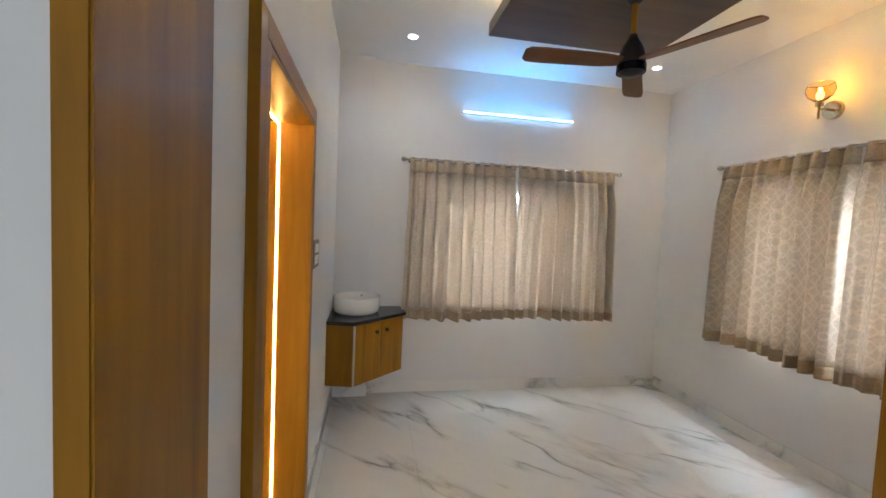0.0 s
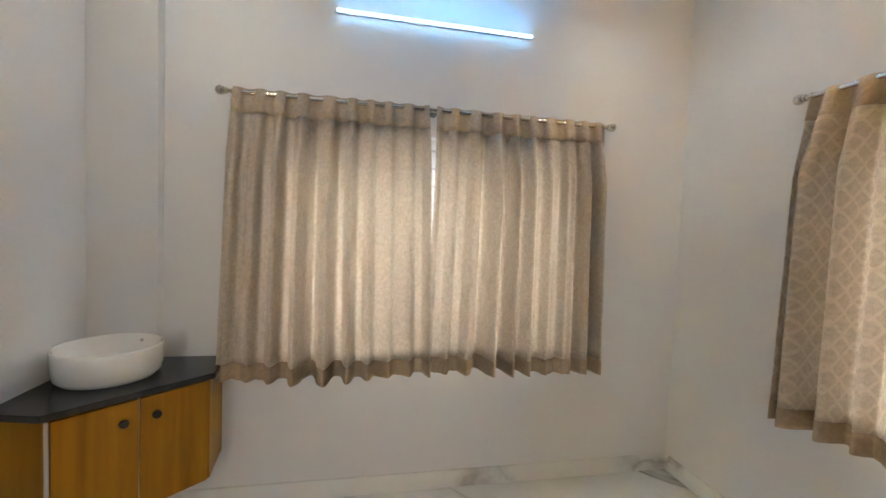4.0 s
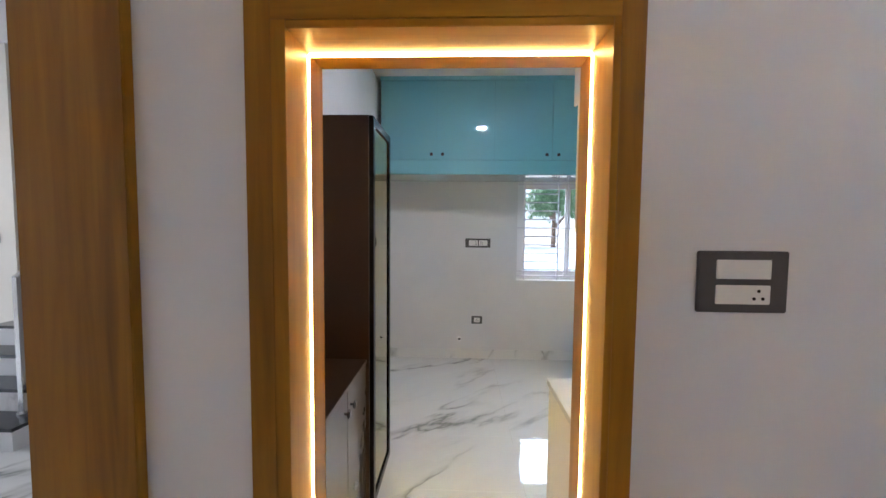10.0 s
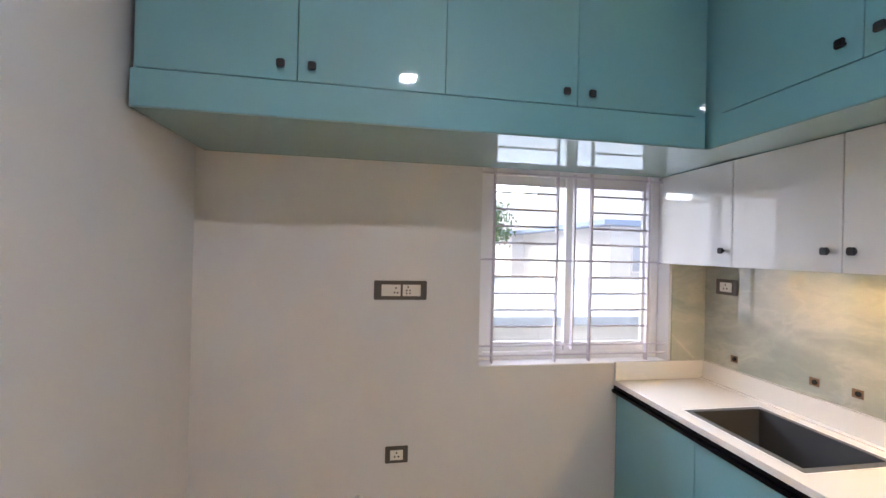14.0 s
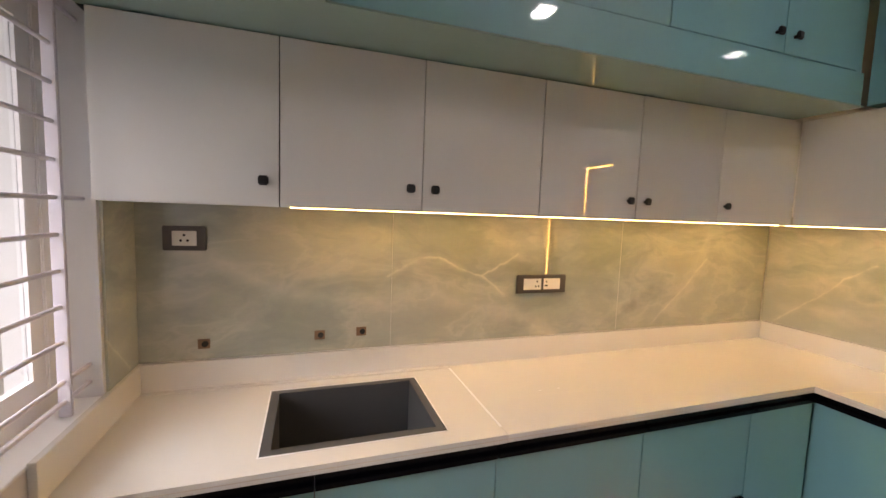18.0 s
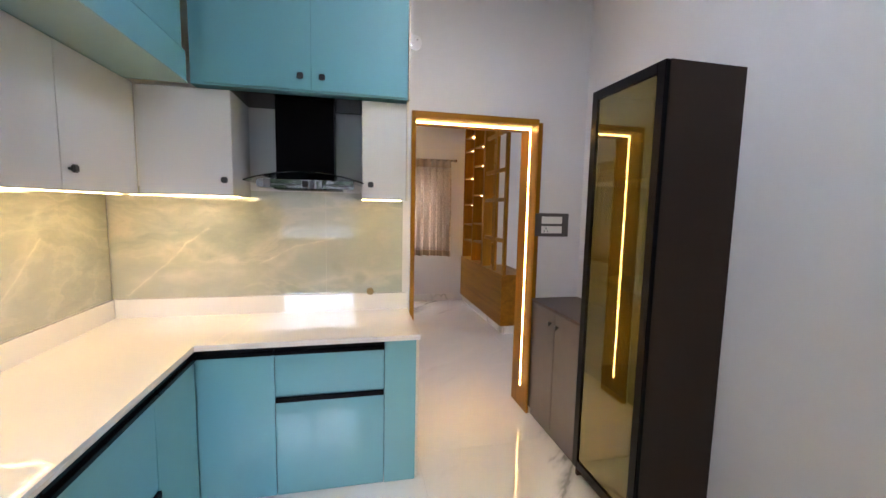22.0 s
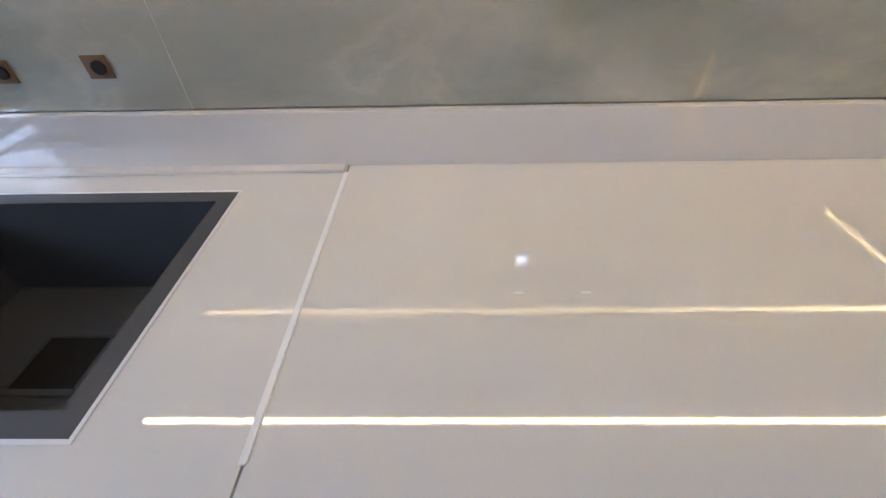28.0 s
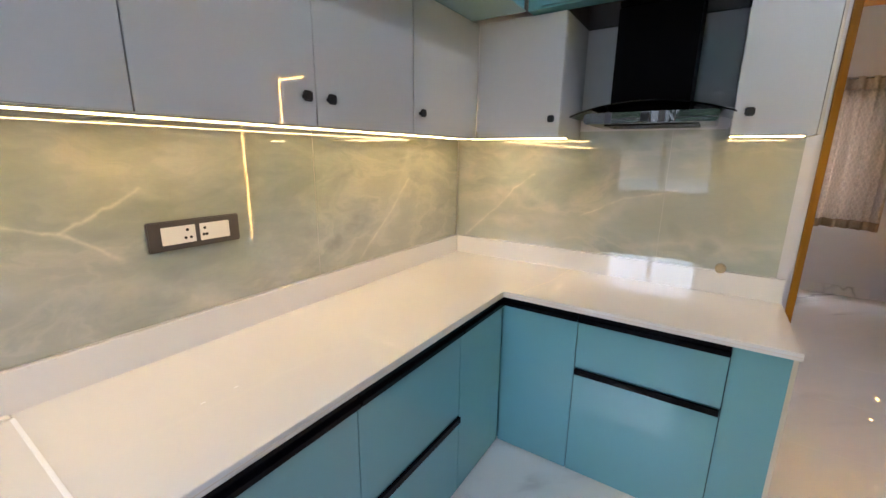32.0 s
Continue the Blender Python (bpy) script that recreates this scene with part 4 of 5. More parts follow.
def unit_y(name, x0, x1, y_face, y_back, z0, z1, mat, doors, label, group, knobs=(), body=None, door_z=None):
    """A cabinet whose doors look south; doors: door edges along x."""
    c = thing(name, ((x0 + x1) / 2, (y_face + y_back) / 2, z0), label, "cabinet", group)
    part("body", box(x0 + GAP, x1 - GAP, y_face + 0.018, y_back, z0, z1), body or mat, c)
    dz = door_z or (z0, z1)
    for a, b in zip(doors, doors[1:]):
        d = part("door", box(a + GAP, b - GAP, y_face, y_face + 0.017, dz[0] + GAP, dz[1] - GAP, 0.0012), mat, c)
        for kx, kz in knobs:
            if a < kx < b:
                knob(d, kx, y_face, kz, "y", -1)
    return c


def unit_x(name, y0, y1, x_face, x_back, z0, z1, mat, doors, label, group, out, knobs=(), body=None, door_z=None):
    c = thing(name, ((x_face + x_back) / 2, (y0 + y1) / 2, z0), label, "cabinet", group)
    inner = x_face - out * 0.018
    part("body", box(min(inner, x_back), max(inner, x_back), y0 + GAP, y1 - GAP, z0, z1), body or mat, c)
    dz = door_z or (z0, z1)
    for a, b in zip(doors, doors[1:]):
        x = x_face - out * 0.017
        d = part("door", box(min(x, x_face), max(x, x_face), a + GAP, b - GAP, dz[0] + GAP, dz[1] - GAP, 0.0012), mat, c)
        for ky, kz in knobs:
            if a < ky < b:
                knob(d, x_face, ky, kz, "x", out)
    return c


TB = NORTH - 0.004  # face of the splash tiles
TE = KEAST - 0.012
UB, UT = 1.482, 1.99
YF, XF = 3.40, -0.79
G1 = "white wall cabinets"
W1 = "glossy white wall cabinet with black square knobs"
unit_y("wall_cabinet", WEST + 0.02, -3.146, YF, TB, UB, UT, WHITE_LAM, [WEST + 0.02, -3.146], W1, G1, [(-3.19, 1.56)])
unit_y("wall_cabinet", -3.146, -2.228, YF, TB, UB, UT, WHITE_LAM, [-3.146, -2.691, -2.228], W1, G1, [(-2.736, 1.56), (-2.65, 1.56)])
unit_y("wall_cabinet", -2.228, -1.30, YF, TB, UB, UT, WHITE_LAM, [-2.228, -1.766, -1.30], W1, G1, [(-1.81, 1.56), (-1.722, 1.56)])
unit_y("wall_cabinet", -1.30, XF, YF, TB, UB, UT, WHITE_LAM, [-1.30, XF - 0.002], W1, G1, [(-1.26, 1.56)])
unit_x("wall_cabinet", 2.99, YF - 0.003, XF, TE, UB, UT, WHITE_LAM, [2.99, YF - 0.003], W1, G1, -1, [(3.024, 1.56)])
unit_x("wall_cabinet", 2.135, 2.37, XF, TE, UB, UT, WHITE_LAM, [2.135, 2.37], "narrow glossy white wall cabinet beside the hood", G1, -1, [(2.324, 1.56)])
solid("hood_niche_back", box(TE - 0.01, TE, 2.371, 2.989, UB + 0.04, UT - 0.003, 0.001), WHITE_LAM, "white back panel behind the cooker hood", "panel", kind="structure")

# light strips under the wall cabinets
for nm, bm in (("cabinet_light_strip", box(-3.12, XF + 0.1, YF + 0.12, YF + 0.135, UB - 0.0015, UB - 0.0002, 0)), ("cabinet_light_strip", box(XF + 0.12, XF + 0.135, 2.995, YF + 0.1, UB - 0.0015, UB - 0.0002, 0)), ("cabinet_light_strip", box(XF + 0.12, XF + 0.135, 2.15, 2.365, UB - 0.0015, UB - 0.0002, 0))):
    solid(nm, bm, LED_K, "glowing warm light strip under the wall cabinets", "light strip", "strips under the wall cabinets")

# teal lofts up to the ceiling
LB, LD, LT = 1.998, 2.13, 2.905
XW, YN, XE = -3.025, 3.15, -0.845
G2 = "teal loft cabinets"
W2 = "glossy teal loft cabinet up to the ceiling"
unit_x("loft_cabinet", 0.9, YN, XW, WEST, LB, LT, TEAL, [0.915, 1.444, 1.99, 2.537, 3.09], W2, G2, 1, [(1.39, 2.183), (1.498, 2.183), (2.483, 2.18), (2.593, 2.18)], door_z=(LD, LT - 0.03))
unit_y("loft_cabinet", WEST, XE, YN + 0.003, NORTH, LB, LT, TEAL, [XW + 0.06, -2.47, -1.92, -1.36, -0.91], W2, G2, [(-2.52, 2.196), (-2.42, 2.196), (-1.412, 2.198), (-1.31, 2.198)], door_z=(LD, LT - 0.03))
unit_x("loft_cabinet", 2.135, YN, XE, KEAST, LB, LT, TEAL, [2.137, 2.611, 3.09], W2, G2, -1, [(2.56, 2.064), (2.661, 2.064)], door_z=(LB + 0.004, LT - 0.03))
for nm, bm in (("loft_rail", box(XW - 0.018, XW + 0.002, 0.9, YN - 0.02, LB, LD - 0.003, 0.001)), ("loft_rail", box(XW, XE - 0.02, YN, YN + 0.02, LB, LD - 0.003, 0.001))):
    solid(nm, bm, TEAL, "teal rail below the loft doors", "rail", kind="structure")
solid("loft_underside", boxes((WEST, XW, 0.9, NORTH, LB - 0.006, LB - 0.001), (XW, XE, YN, NORTH, LB - 0.006, LB - 0.001)), TEAL_IN, "glossy pale teal underside of the loft", "panel", kind="structure")
solid("loft_trim", boxes((XW - 0.018, XW + 0.004, 0.9, YN - 0.004, LT - 0.028, KTOP), (XW + 0.004, XE - 0.004, YN - 0.004, YN + 0.018, LT - 0.028, KTOP), (XE - 0.004, XE + 0.018, 2.135, YN - 0.004, LT - 0.028, KTOP)), TEAL, "teal trim against the ceiling", "trim", kind="structure")
# A thin black sheet fills the slit here, in place of its shade.
solid("cabinet_shadow_gap", boxes((WEST, XF, YF + 0.01, NORTH, UT, LB - 0.007), (XF + 0.01, KEAST, 2.14, YF, UT, LB - 0.007)), BLACK, "black sheet standing for the shade above the white cabinets", "trim", kind="structure")

# base units
CZ, CB = 0.80, 0.773
YB, XB = 3.13, -0.975
G3 = "teal base cabinets"


def base_y(x0, x1, fronts, label, high=None):
    c = thing("base_cabinet", ((x0 + x1) / 2, 3.4, 0), label, "cabinet", G3)
    part("body", box(x0 + GAP, x1 - GAP, YB + 0.02, NORTH, 0.0, high or CB - 0.04), TEAL, c)
    for a, b, z0, z1, pull in fronts:
        part("drawer_front" if pull else "door", box(a + GAP, b - GAP, YB, YB + 0.018, z0 + GAP, z1 - GAP, 0.0012), TEAL, c)
        if pull:
            part("finger_pull", boxes((a + 0.004, b - 0.004, YB - 0.012, YB + 0.002, z1 - 0.006, z1 + 0.002), (a + 0.004, b - 0.004, YB - 0.012, YB - 0.009, z1 - 0.022, z1 - 0.006)), BLACK, c, "black metal finger pull")
    part("finger_pull", boxes((x0 + GAP, x1 - GAP, YB - 0.006, YB + 0.018, CB - 0.042, CB - 0.001), (x0 + GAP, x1 - GAP, YB - 0.018, YB - 0.0065, CB - 0.042, CB - 0.024), bevel=0.0015), BLACK, c, "black metal finger pull")
    return c


FZ1 = CB - 0.043
base_y(WEST, -3.041, [(WEST + 0.02, -3.041, 0.004, FZ1, False)], "glossy teal base cabinet under the sink end", 0.57)
base_y(-3.041, -2.498, [(-3.041, -2.498, 0.004, FZ1, False)], "glossy teal base cabinet under the sink", 0.57)
base_y(-2.498, -1.912, [(-2.498, -1.912, 0.004, FZ1, False)], "glossy teal base cabinet with a plain door")
base_y(-1.912, -1.36, [(-1.912, -1.36, 0.372, FZ1, False), (-1.912, -1.36, 0.004, 0.365, True)], "glossy teal drawer cabinet with black finger pulls")
base_y(-1.36, XB + 0.02, [(-1.36, XB - 0.002, 0.004, FZ1, False)], "glossy teal corner base cabinet")


def base_x(y0, y1, fronts, label, pull=True):
    c = thing("base_cabinet", (-0.7, (y0 + y1) / 2, 0), label, "cabinet", G3)
    part("body", box(XB + 0.02, KEAST, y0 + GAP, y1 - GAP, 0.0, CB - 0.04 if pull else CB), TEAL, c)
    for a, b, z0, z1, p in fronts:
        part("drawer_front" if p else "door", box(XB, XB + 0.018, a + GAP, b - GAP, z0 + GAP, z1 - GAP, 0.0012), TEAL, c)
        if p:
            part("finger_pull", boxes((XB - 0.012, XB + 0.002, a + 0.004, b - 0.004, z1 - 0.006, z1 + 0.002), (XB - 0.012, XB - 0.009, a + 0.004, b - 0.004, z1 - 0.022, z1 - 0.006)), BLACK, c, "black metal finger pull")
    if pull:
        part("finger_pull", boxes((XB - 0.008, XB + 0.018, y0 + GAP, y1 - GAP, CB - 0.042, CB - 0.001), (XB - 0.02, XB - 0.0085, y0 + GAP, y1 - GAP, CB - 0.042, CB - 0.024), bevel=0.0015), BLACK, c, "black metal finger pull")
    return c


base_x(2.785, YB + 0.015, [(2.785, YB - 0.002, 0.004, FZ1, False)], "glossy teal base cabinet beside the inner corner")
base_x(2.26, 2.785, [(2.26, 2.785, 0.52, FZ1, False), (2.26, 2.785, 0.004, 0.512, True)], "glossy teal drawer cabinet with black finger pulls")
base_x(2.095, 2.26, [(2.095, 2.26, 0.0, CB - 0.004, False)], "glossy teal end panel of the base cabinets", pull=False)
solid("end_panel_upper", boxes((XF, KEAST, 2.126, 2.1345, UB, LB), (XE, KEAST, 2.126, 2.1345, LB, KTOP)), WARM_LIT_WHITE, "white side panel of the wall cabinets, tinted for warm strip light", "panel", kind="structure")
solid("end_panel", box(XB + 0.02, KEAST - 0.012, 2.079, 2.094, 0.0, CB - 0.002, 0.001), WARM_LIT_WHITE, "white side panel at the end of the counter, tinted for warm strip light", "panel", kind="structure")

# worktop in one L with a cut for the sink
SX0, SX1, SY0, SY1 = -3.186, -2.642, 3.195, 3.614
YE, XEDGE = 3.122, -0.995
top = thing("worktop", (-2.0, 3.4, CB), "white quartz worktop in an L with faint gold veins", "worktop")
JX = -2.466
part("slab", slab_hole(WEST, JX - 0.001, YE, NORTH, SX0, SX1, SY0, SY1, CB, CZ), QUARTZ, top)
part("slab", prism([(JX + 0.001, YE), (XEDGE, YE), (XEDGE, 2.078), (KEAST, 2.078), (KEAST, NORTH), (JX + 0.001, NORTH)], CB, CZ, 0.0015), QUARTZ, top)
WHITE_JOINT = material("white_joint", (0.92, 0.93, 0.95), 0.25)
part("joint", boxes((JX - 0.0045, JX + 0.0045, YE + 0.05, 3.675, CZ - 0.002, CZ + 0.0014), bevel=0.001), WHITE_JOINT, top, "white filled joint")
GOLD = material("gold_vein", (0.90, 0.80, 0.60), 0.1)


def vein(points, seed):
    """A fine wandering inlay line on the worktop."""
    rnd, bm, rail = random.Random(seed), bmesh.new(), []
    for (x0, y0), (x1, y1) in zip(points, points[1:]):
        run = Vector((x1 - x0, y1 - y0, 0))
        side = Vector((-run.y, run.x, 0)).normalized()
        for k in range(16):
            c = Vector((x0, y0, CZ + 0.0004)) + run * (k / 15.0) + side * rnd.uniform(-0.0018, 0.0018)
            w = side * rnd.uniform(0.0006, 0.0016)
            rail.append((bm.verts.new(c - w), bm.verts.new(c + w)))
    for (a, b), (c, d) in zip(rail, rail[1:]):
        bm.faces.new((a, c, d, b))
    return part("vein", bm, GOLD, top, "fine cream vein")


vein([(-0.985, 3.045), (-0.86, 3.03), (-0.74, 2.995), (-0.46, 2.975)], 3)
SEAL = material("white_sealant", (0.80, 0.80, 0.82), 0.5)
part("sealant", slab_hole(SX0 - 0.005, SX1 + 0.005, SY0 - 0.005, SY1 + 0.005, SX0, SX1, SY0, SY1, CZ - 0.002, CZ + 0.0009), SEAL, top, "thin bead of white sealant round the sink")
part("edge_line", boxes((WEST + 0.002, XEDGE, YE - 0.0012, YE, CB + 0.012, CB + 0.0135), (XEDGE - 0.0012, XEDGE, 2.079, YE - 0.002, CB + 0.012, CB + 0.0135)), EDGE, top, "fine line where two slabs meet")
part("ledge", box(WEST + 0.02, JX - 0.002, 3.672, 3.698, CZ, CZ + 0.006, 0.002), QUARTZ, top)
up = thing("upstand", (-2.0, 3.7, CZ), "white quartz upstand along the wall", "upstand", kind="structure")
part("rail", box(WEST + 0.018, TE - 0.018, NORTH - 0.022, NORTH - 0.005, CZ, 0.905, 0.0015), QUARTZ, up)
part("rail", box(TE - 0.018, TE, 2.08, NORTH - 0.022, CZ, 0.905, 0.0015), QUARTZ, up)
part("rail", box(WEST, WEST + 0.018, YE + 0.004, NORTH - 0.005, CZ, 0.905, 0.0015), QUARTZ, up)

sink = thing("sink", (-2.9, 3.4, 0.58), "dark grey composite single-bowl sink set in the worktop", "sink")
t_ = 0.028
part("wall", slab_hole(SX0, SX1, SY0, SY1, SX0 + t_, SX1 - t_, SY0 + t_, SY1 - t_, 0.585, CZ + 0.001), SINK, sink)
part("base", box(SX0 + t_, SX1 - t_, SY0 + t_, SY1 - t_, 0.58, 0.592), SINK, sink)
part("drain_rim", boxes((-3.014, -2.876, 3.346, 3.36, 0.592, 0.597), (-3.014, -2.876, 3.46, 3.474, 0.592, 0.597), (-3.014, -3.0, 3.36, 3.46, 0.592, 0.597), (-2.89, -2.876, 3.36, 3.46, 0.592, 0.597), bevel=0.002), SINK, sink)
part("drain_opening", box(-3.0, -2.89, 3.36, 3.46, 0.592, 0.5935), DARK, sink, "black drain opening")

RAW = paint("raw_brown_edge", (0.20, 0.12, 0.07), 0.8)
for hx, hz in ((-3.426, 0.966), (-3.015, 0.974), (-2.849, 0.979)):
    h = thing("tap_hole", (hx, NORTH - 0.004, hz - 0.02), "square cut for a tap outlet in the tiles", "tap hole", "cuts in the tiles")
    part("cut", box(hx - 0.02, hx + 0.02, NORTH - 0.0075, NORTH - 0.0045, hz - 0.018, hz + 0.018), RAW, h, "raw brown edge of the cut")
    part("pipe_end", rod((hx + 0.004, NORTH - 0.012, hz), (hx + 0.004, NORTH - 0.0075, hz), 0.011), DARK, h)
gas = thing("gas_outlet", (TE - 0.02, 2.3, 0.905), "small brass gas outlet at the wall", "gas outlet")
part("stem", rod((TE, 2.313, 0.925), (TE - 0.05, 2.313, 0.925), 0.011), CHROME, gas)
part("nut", rod((TE - 0.03, 2.313, 0.925), (TE - 0.056, 2.313, 0.925), 0.021, n=12), BRASS, gas)
for sx in (-2.19, -2.105):
    solid("paper_scrap", box(sx - 0.006, sx + 0.006, 3.376, 3.379, CZ, CZ + 0.0008), WHITE_JOINT, "tiny pale scrap lying on the worktop", "scrap")

# ---- cooker hood ----
hood = thing("cooker_hood", (-0.62, 2.68, 1.52), "black wall chimney hood with a curved glass canopy", "hood")
part("chimney", box(-0.70, TE - 0.012, 2.512, 2.806, 1.575, UT - 0.004, 0.002), MATT, hood)
SMOKED = glass("smoked_glass", (0.03, 0.032, 0.035))
HOODGLASS = gloss("hood_black_glass", (0.004, 0.004, 0.006), 0.02, 0.05, 1.0, 2.4)
bm = bmesh.new()
grid = []
for i in range(21):
    u = i / 20
    y = 2.36 + 0.585 * u
    z = 1.562 + 0.045 * (1 - (2 * u - 1) ** 2)
    reach = -0.80 - 0.06 * (1 - (2 * u - 1) ** 2)
    grid.append([bm.verts.new((x, y, z + dz)) for x, dz in ((TE - 0.012, 0), (reach, 0), (reach, 0.006), (TE - 0.012, 0.006))])
for a, b in zip(grid, grid[1:]):
    for k in range(4):
        j = (k + 1) % 4
        bm.faces.new((a[k], a[j], b[j], b[k]))
bm.faces.new(grid[0])
bm.faces.new(grid[-1][::-1])
part("canopy", bm, SMOKED, hood, "curved black glass")
part("body", box(-0.852, TE - 0.012, 2.41, 2.872, 1.53, 1.572, 0.006), HOODGLASS, hood, "black glass lower box")
part("control_strip", box(-0.858, -0.852, 2.63, 2.66, 1.534, 1.568, 0.002), KNOB, hood)
part("filter", boxes(*[(-0.76 + 0.05 * k, -0.73 + 0.05 * k, 2.47, 2.81, 1.526, 1.53) for k in range(5)]), BLACK, hood)

# ---- tall glazed unit and low cabinet by the door ----
tall = thing("tall_cabinet", (-1.315, 1.06, 0), "tall dark brown cabinet with a black-framed bronze glass door, lit inside", "cabinet")
TX0, TX1, TY, TT = -1.585, -1.10, 1.243, 2.037
part("side", box(TX0, TX0 + 0.018, KSOUTH, TY - 0.024, 0, TT, 0.001), BROWN, tall)
part("side", box(TX1 - 0.018, TX1, KSOUTH, TY - 0.024, 0, TT, 0.001), BROWN, tall)
part("top", box(TX0 + 0.018, TX1 - 0.018, KSOUTH, TY - 0.024, TT - 0.018, TT), BROWN, tall)
part("bottom", box(TX0 + 0.018, TX1 - 0.018, KSOUTH, TY - 0.024, 0.06, 0.078), BROWN, tall)
OLIVE = paint("pale_inner_laminate", (0.54, 0.49, 0.30), 0.7)
part("back", box(TX0 + 0.018, TX1 - 0.018, KSOUTH, KSOUTH + 0.008, 0.078, TT - 0.018), OLIVE, tall)
for z in (0.60, 1.09, 1.57):
    part("shelf", box(TX0 + 0.023, TX1 - 0.02, KSOUTH + 0.008, 1.212, z, z + 0.02), BLACK, tall)
part("plinth", box(TX0 + 0.018, TX1 - 0.018, KSOUTH, TY - 0.05, 0, 0.06), BROWN, tall)
for z0, z1 in ((0.085, 0.598), (0.62, 1.088), (1.11, 1.568), (1.59, 2.02)):
    part("light_strip", box(TX0 + 0.0185, TX0 + 0.022, 1.044, 1.06, z0, z1, 0.001), LED_C, tall, "glowing warm light strip")
door = part("door_frame", boxes((TX0, TX0 + 0.045, TY - 0.022, TY, 0.065, TT - 0.002), (TX1 - 0.045, TX1, TY - 0.022, TY, 0.065, TT - 0.002), (TX0 + 0.045, TX1 - 0.045, TY - 0.022, TY, 0.065, 0.11), (TX0 + 0.045, TX1 - 0.045, TY - 0.022, TY, TT - 0.047, TT - 0.002), bevel=0.002), BLACK, tall, "black metal door frame")
pane = part("pane", box(TX0 + 0.045, TX1 - 0.045, TY - 0.013, TY - 0.008, 0.11, TT - 0.047), SMOKE, door, "bronze glass pane")
pane.visible_shadow = False

low = thing("low_cabinet", (-0.755, 1.05, 0), "low greige cabinet with black knobs beside the doorway", "cabinet")
LY, LZ = 1.205, 0.838
part("body", box(TX1 + 0.002, KEAST - 0.002, KSOUTH, LY - 0.02, 0.0, LZ - 0.02), GREIGE, low)
part("top", box(TX1 + 0.002, KEAST - 0.002, KSOUTH, LY + 0.004, LZ - 0.019, LZ, 0.002), BROWN, low, "dark brown top")
mid = (TX1 + KEAST) / 2
for a, b, kx in ((TX1 + 0.004, mid, mid - 0.045), (mid, KEAST - 0.004, mid + 0.045)):
    d = part("door", box(a + GAP, b - GAP, LY - 0.019, LY - 0.001, 0.06, LZ - 0.023, 0.0012), GREIGE, low)
    knob(d, kx, LY - 0.001, 0.74, "y", 1)

# ---- display unit at the end of the dining room ----
unit = thing("display_unit", (2.3, 0.6, 0), "teak display unit with lit shelves and an open lattice", "display unit")
UX0, UX1, UY0, UY1, UP = 1.28, EAST, 0.57, 0.77, 2.0
part("base", box(UX0, UX1, 0.42, UY1, 0.1, 0.70, 0.003), TEAK_X, unit, "closed teak base")
part("plinth", box(UX0 + 0.02, UX1, 0.44, UY1 - 0.03, 0.0, 0.1), SKIRT, unit, "white plinth")
part("back", box(UP + 0.07, UX1, UY0, UY0 + 0.02, 0.70, 2.75), TEAK, unit)
part("post", box(UP, UP + 0.07, UY0 + 0.08, UY1, 0.70, 2.75, 0.003), TEAK, unit)
for x in (UX1 - 0.03, 2.55):
    part("upright", box(x, x + 0.03, UY0 + 0.02, UY1 - 0.02, 0.70, 2.75, 0.002), TEAK, unit)
for a, b, levels in ((UP + 0.07, 2.55, (0.97, 1.22, 1.62, 2.02, 2.28, 2.55)), (2.58, UX1 - 0.03, (0.95, 1.19, 1.49, 1.88, 2.28, 2.48))):
    for z in levels:
        part("shelf", box(a, b, UY0 + 0.02, UY1 - 0.03, z, z + 0.022, 0.001), TEAK_X, unit)
        part("spot", box((a + b) / 2 - 0.014, (a + b) / 2 + 0.014, UY1 - 0.095, UY1 - 0.067, z - 0.004, z), SHELF_LED, unit, "glowing shelf spot")
part("head", box(UX0, UX1, UY0, UY1, 2.75, TOP, 0.002), TEAK_X, unit)
for x in (UX0, 1.60):
    part("lattice_post", box(x, x + 0.055, UY1 - 0.05, UY1 - 0.015, 0.70, 2.75, 0.002), TEAK, unit)
for z in (1.06, 1.53, 1.87, 2.3):
    for a, b in ((UX0 + 0.055, 1.60), (1.655, UP)):
        part("lattice_rail", box(a, b, UY1 - 0.047, UY1 - 0.018, z, z + 0.045, 0.002), TEAK_X, unit)
wall_y("wall_south_dining", 0.40, 0.568, UP + 0.09, EAST, 0.702, 3.0)

# ---- staircase in the hall ----
stairs = thing("staircase", (-3.0, -1.7, 0), "staircase with black granite treads and white marble risers", "staircase")
RISE, GO, SX, SA, SB = 0.165, 0.222, -1.56, -2.14, -1.24
for k in range(6):
    x = SX - GO * k
    last = x - GO - (0.02 if k < 5 else 1.6)
    part("riser", box(last + 0.01, x - 0.02, SA, SB, RISE * k, RISE * (k + 1) - 0.024), SKIRT, stairs, "white marble riser")
    part("tread", box(last, x, SA - (0.0 if x < -2.3 else 0.02), SB + 0.02, RISE * (k + 1) - 0.024, RISE * (k + 1), 0.003), GRANITE, stairs, "black granite tread")
    if k:
        part("stringer", box(last + 0.01, x - 0.02, SA, SB - 0.006, 0.0, RISE * k - 0.001), SKIRT, stairs)
solid("stair_foot_panel", box(-2.95, -2.55, SB + 0.002, SB + 0.03, 0.0, 0.34, 0.003), TEAK_X, "low teak panel at the side of the staircase", "panel")


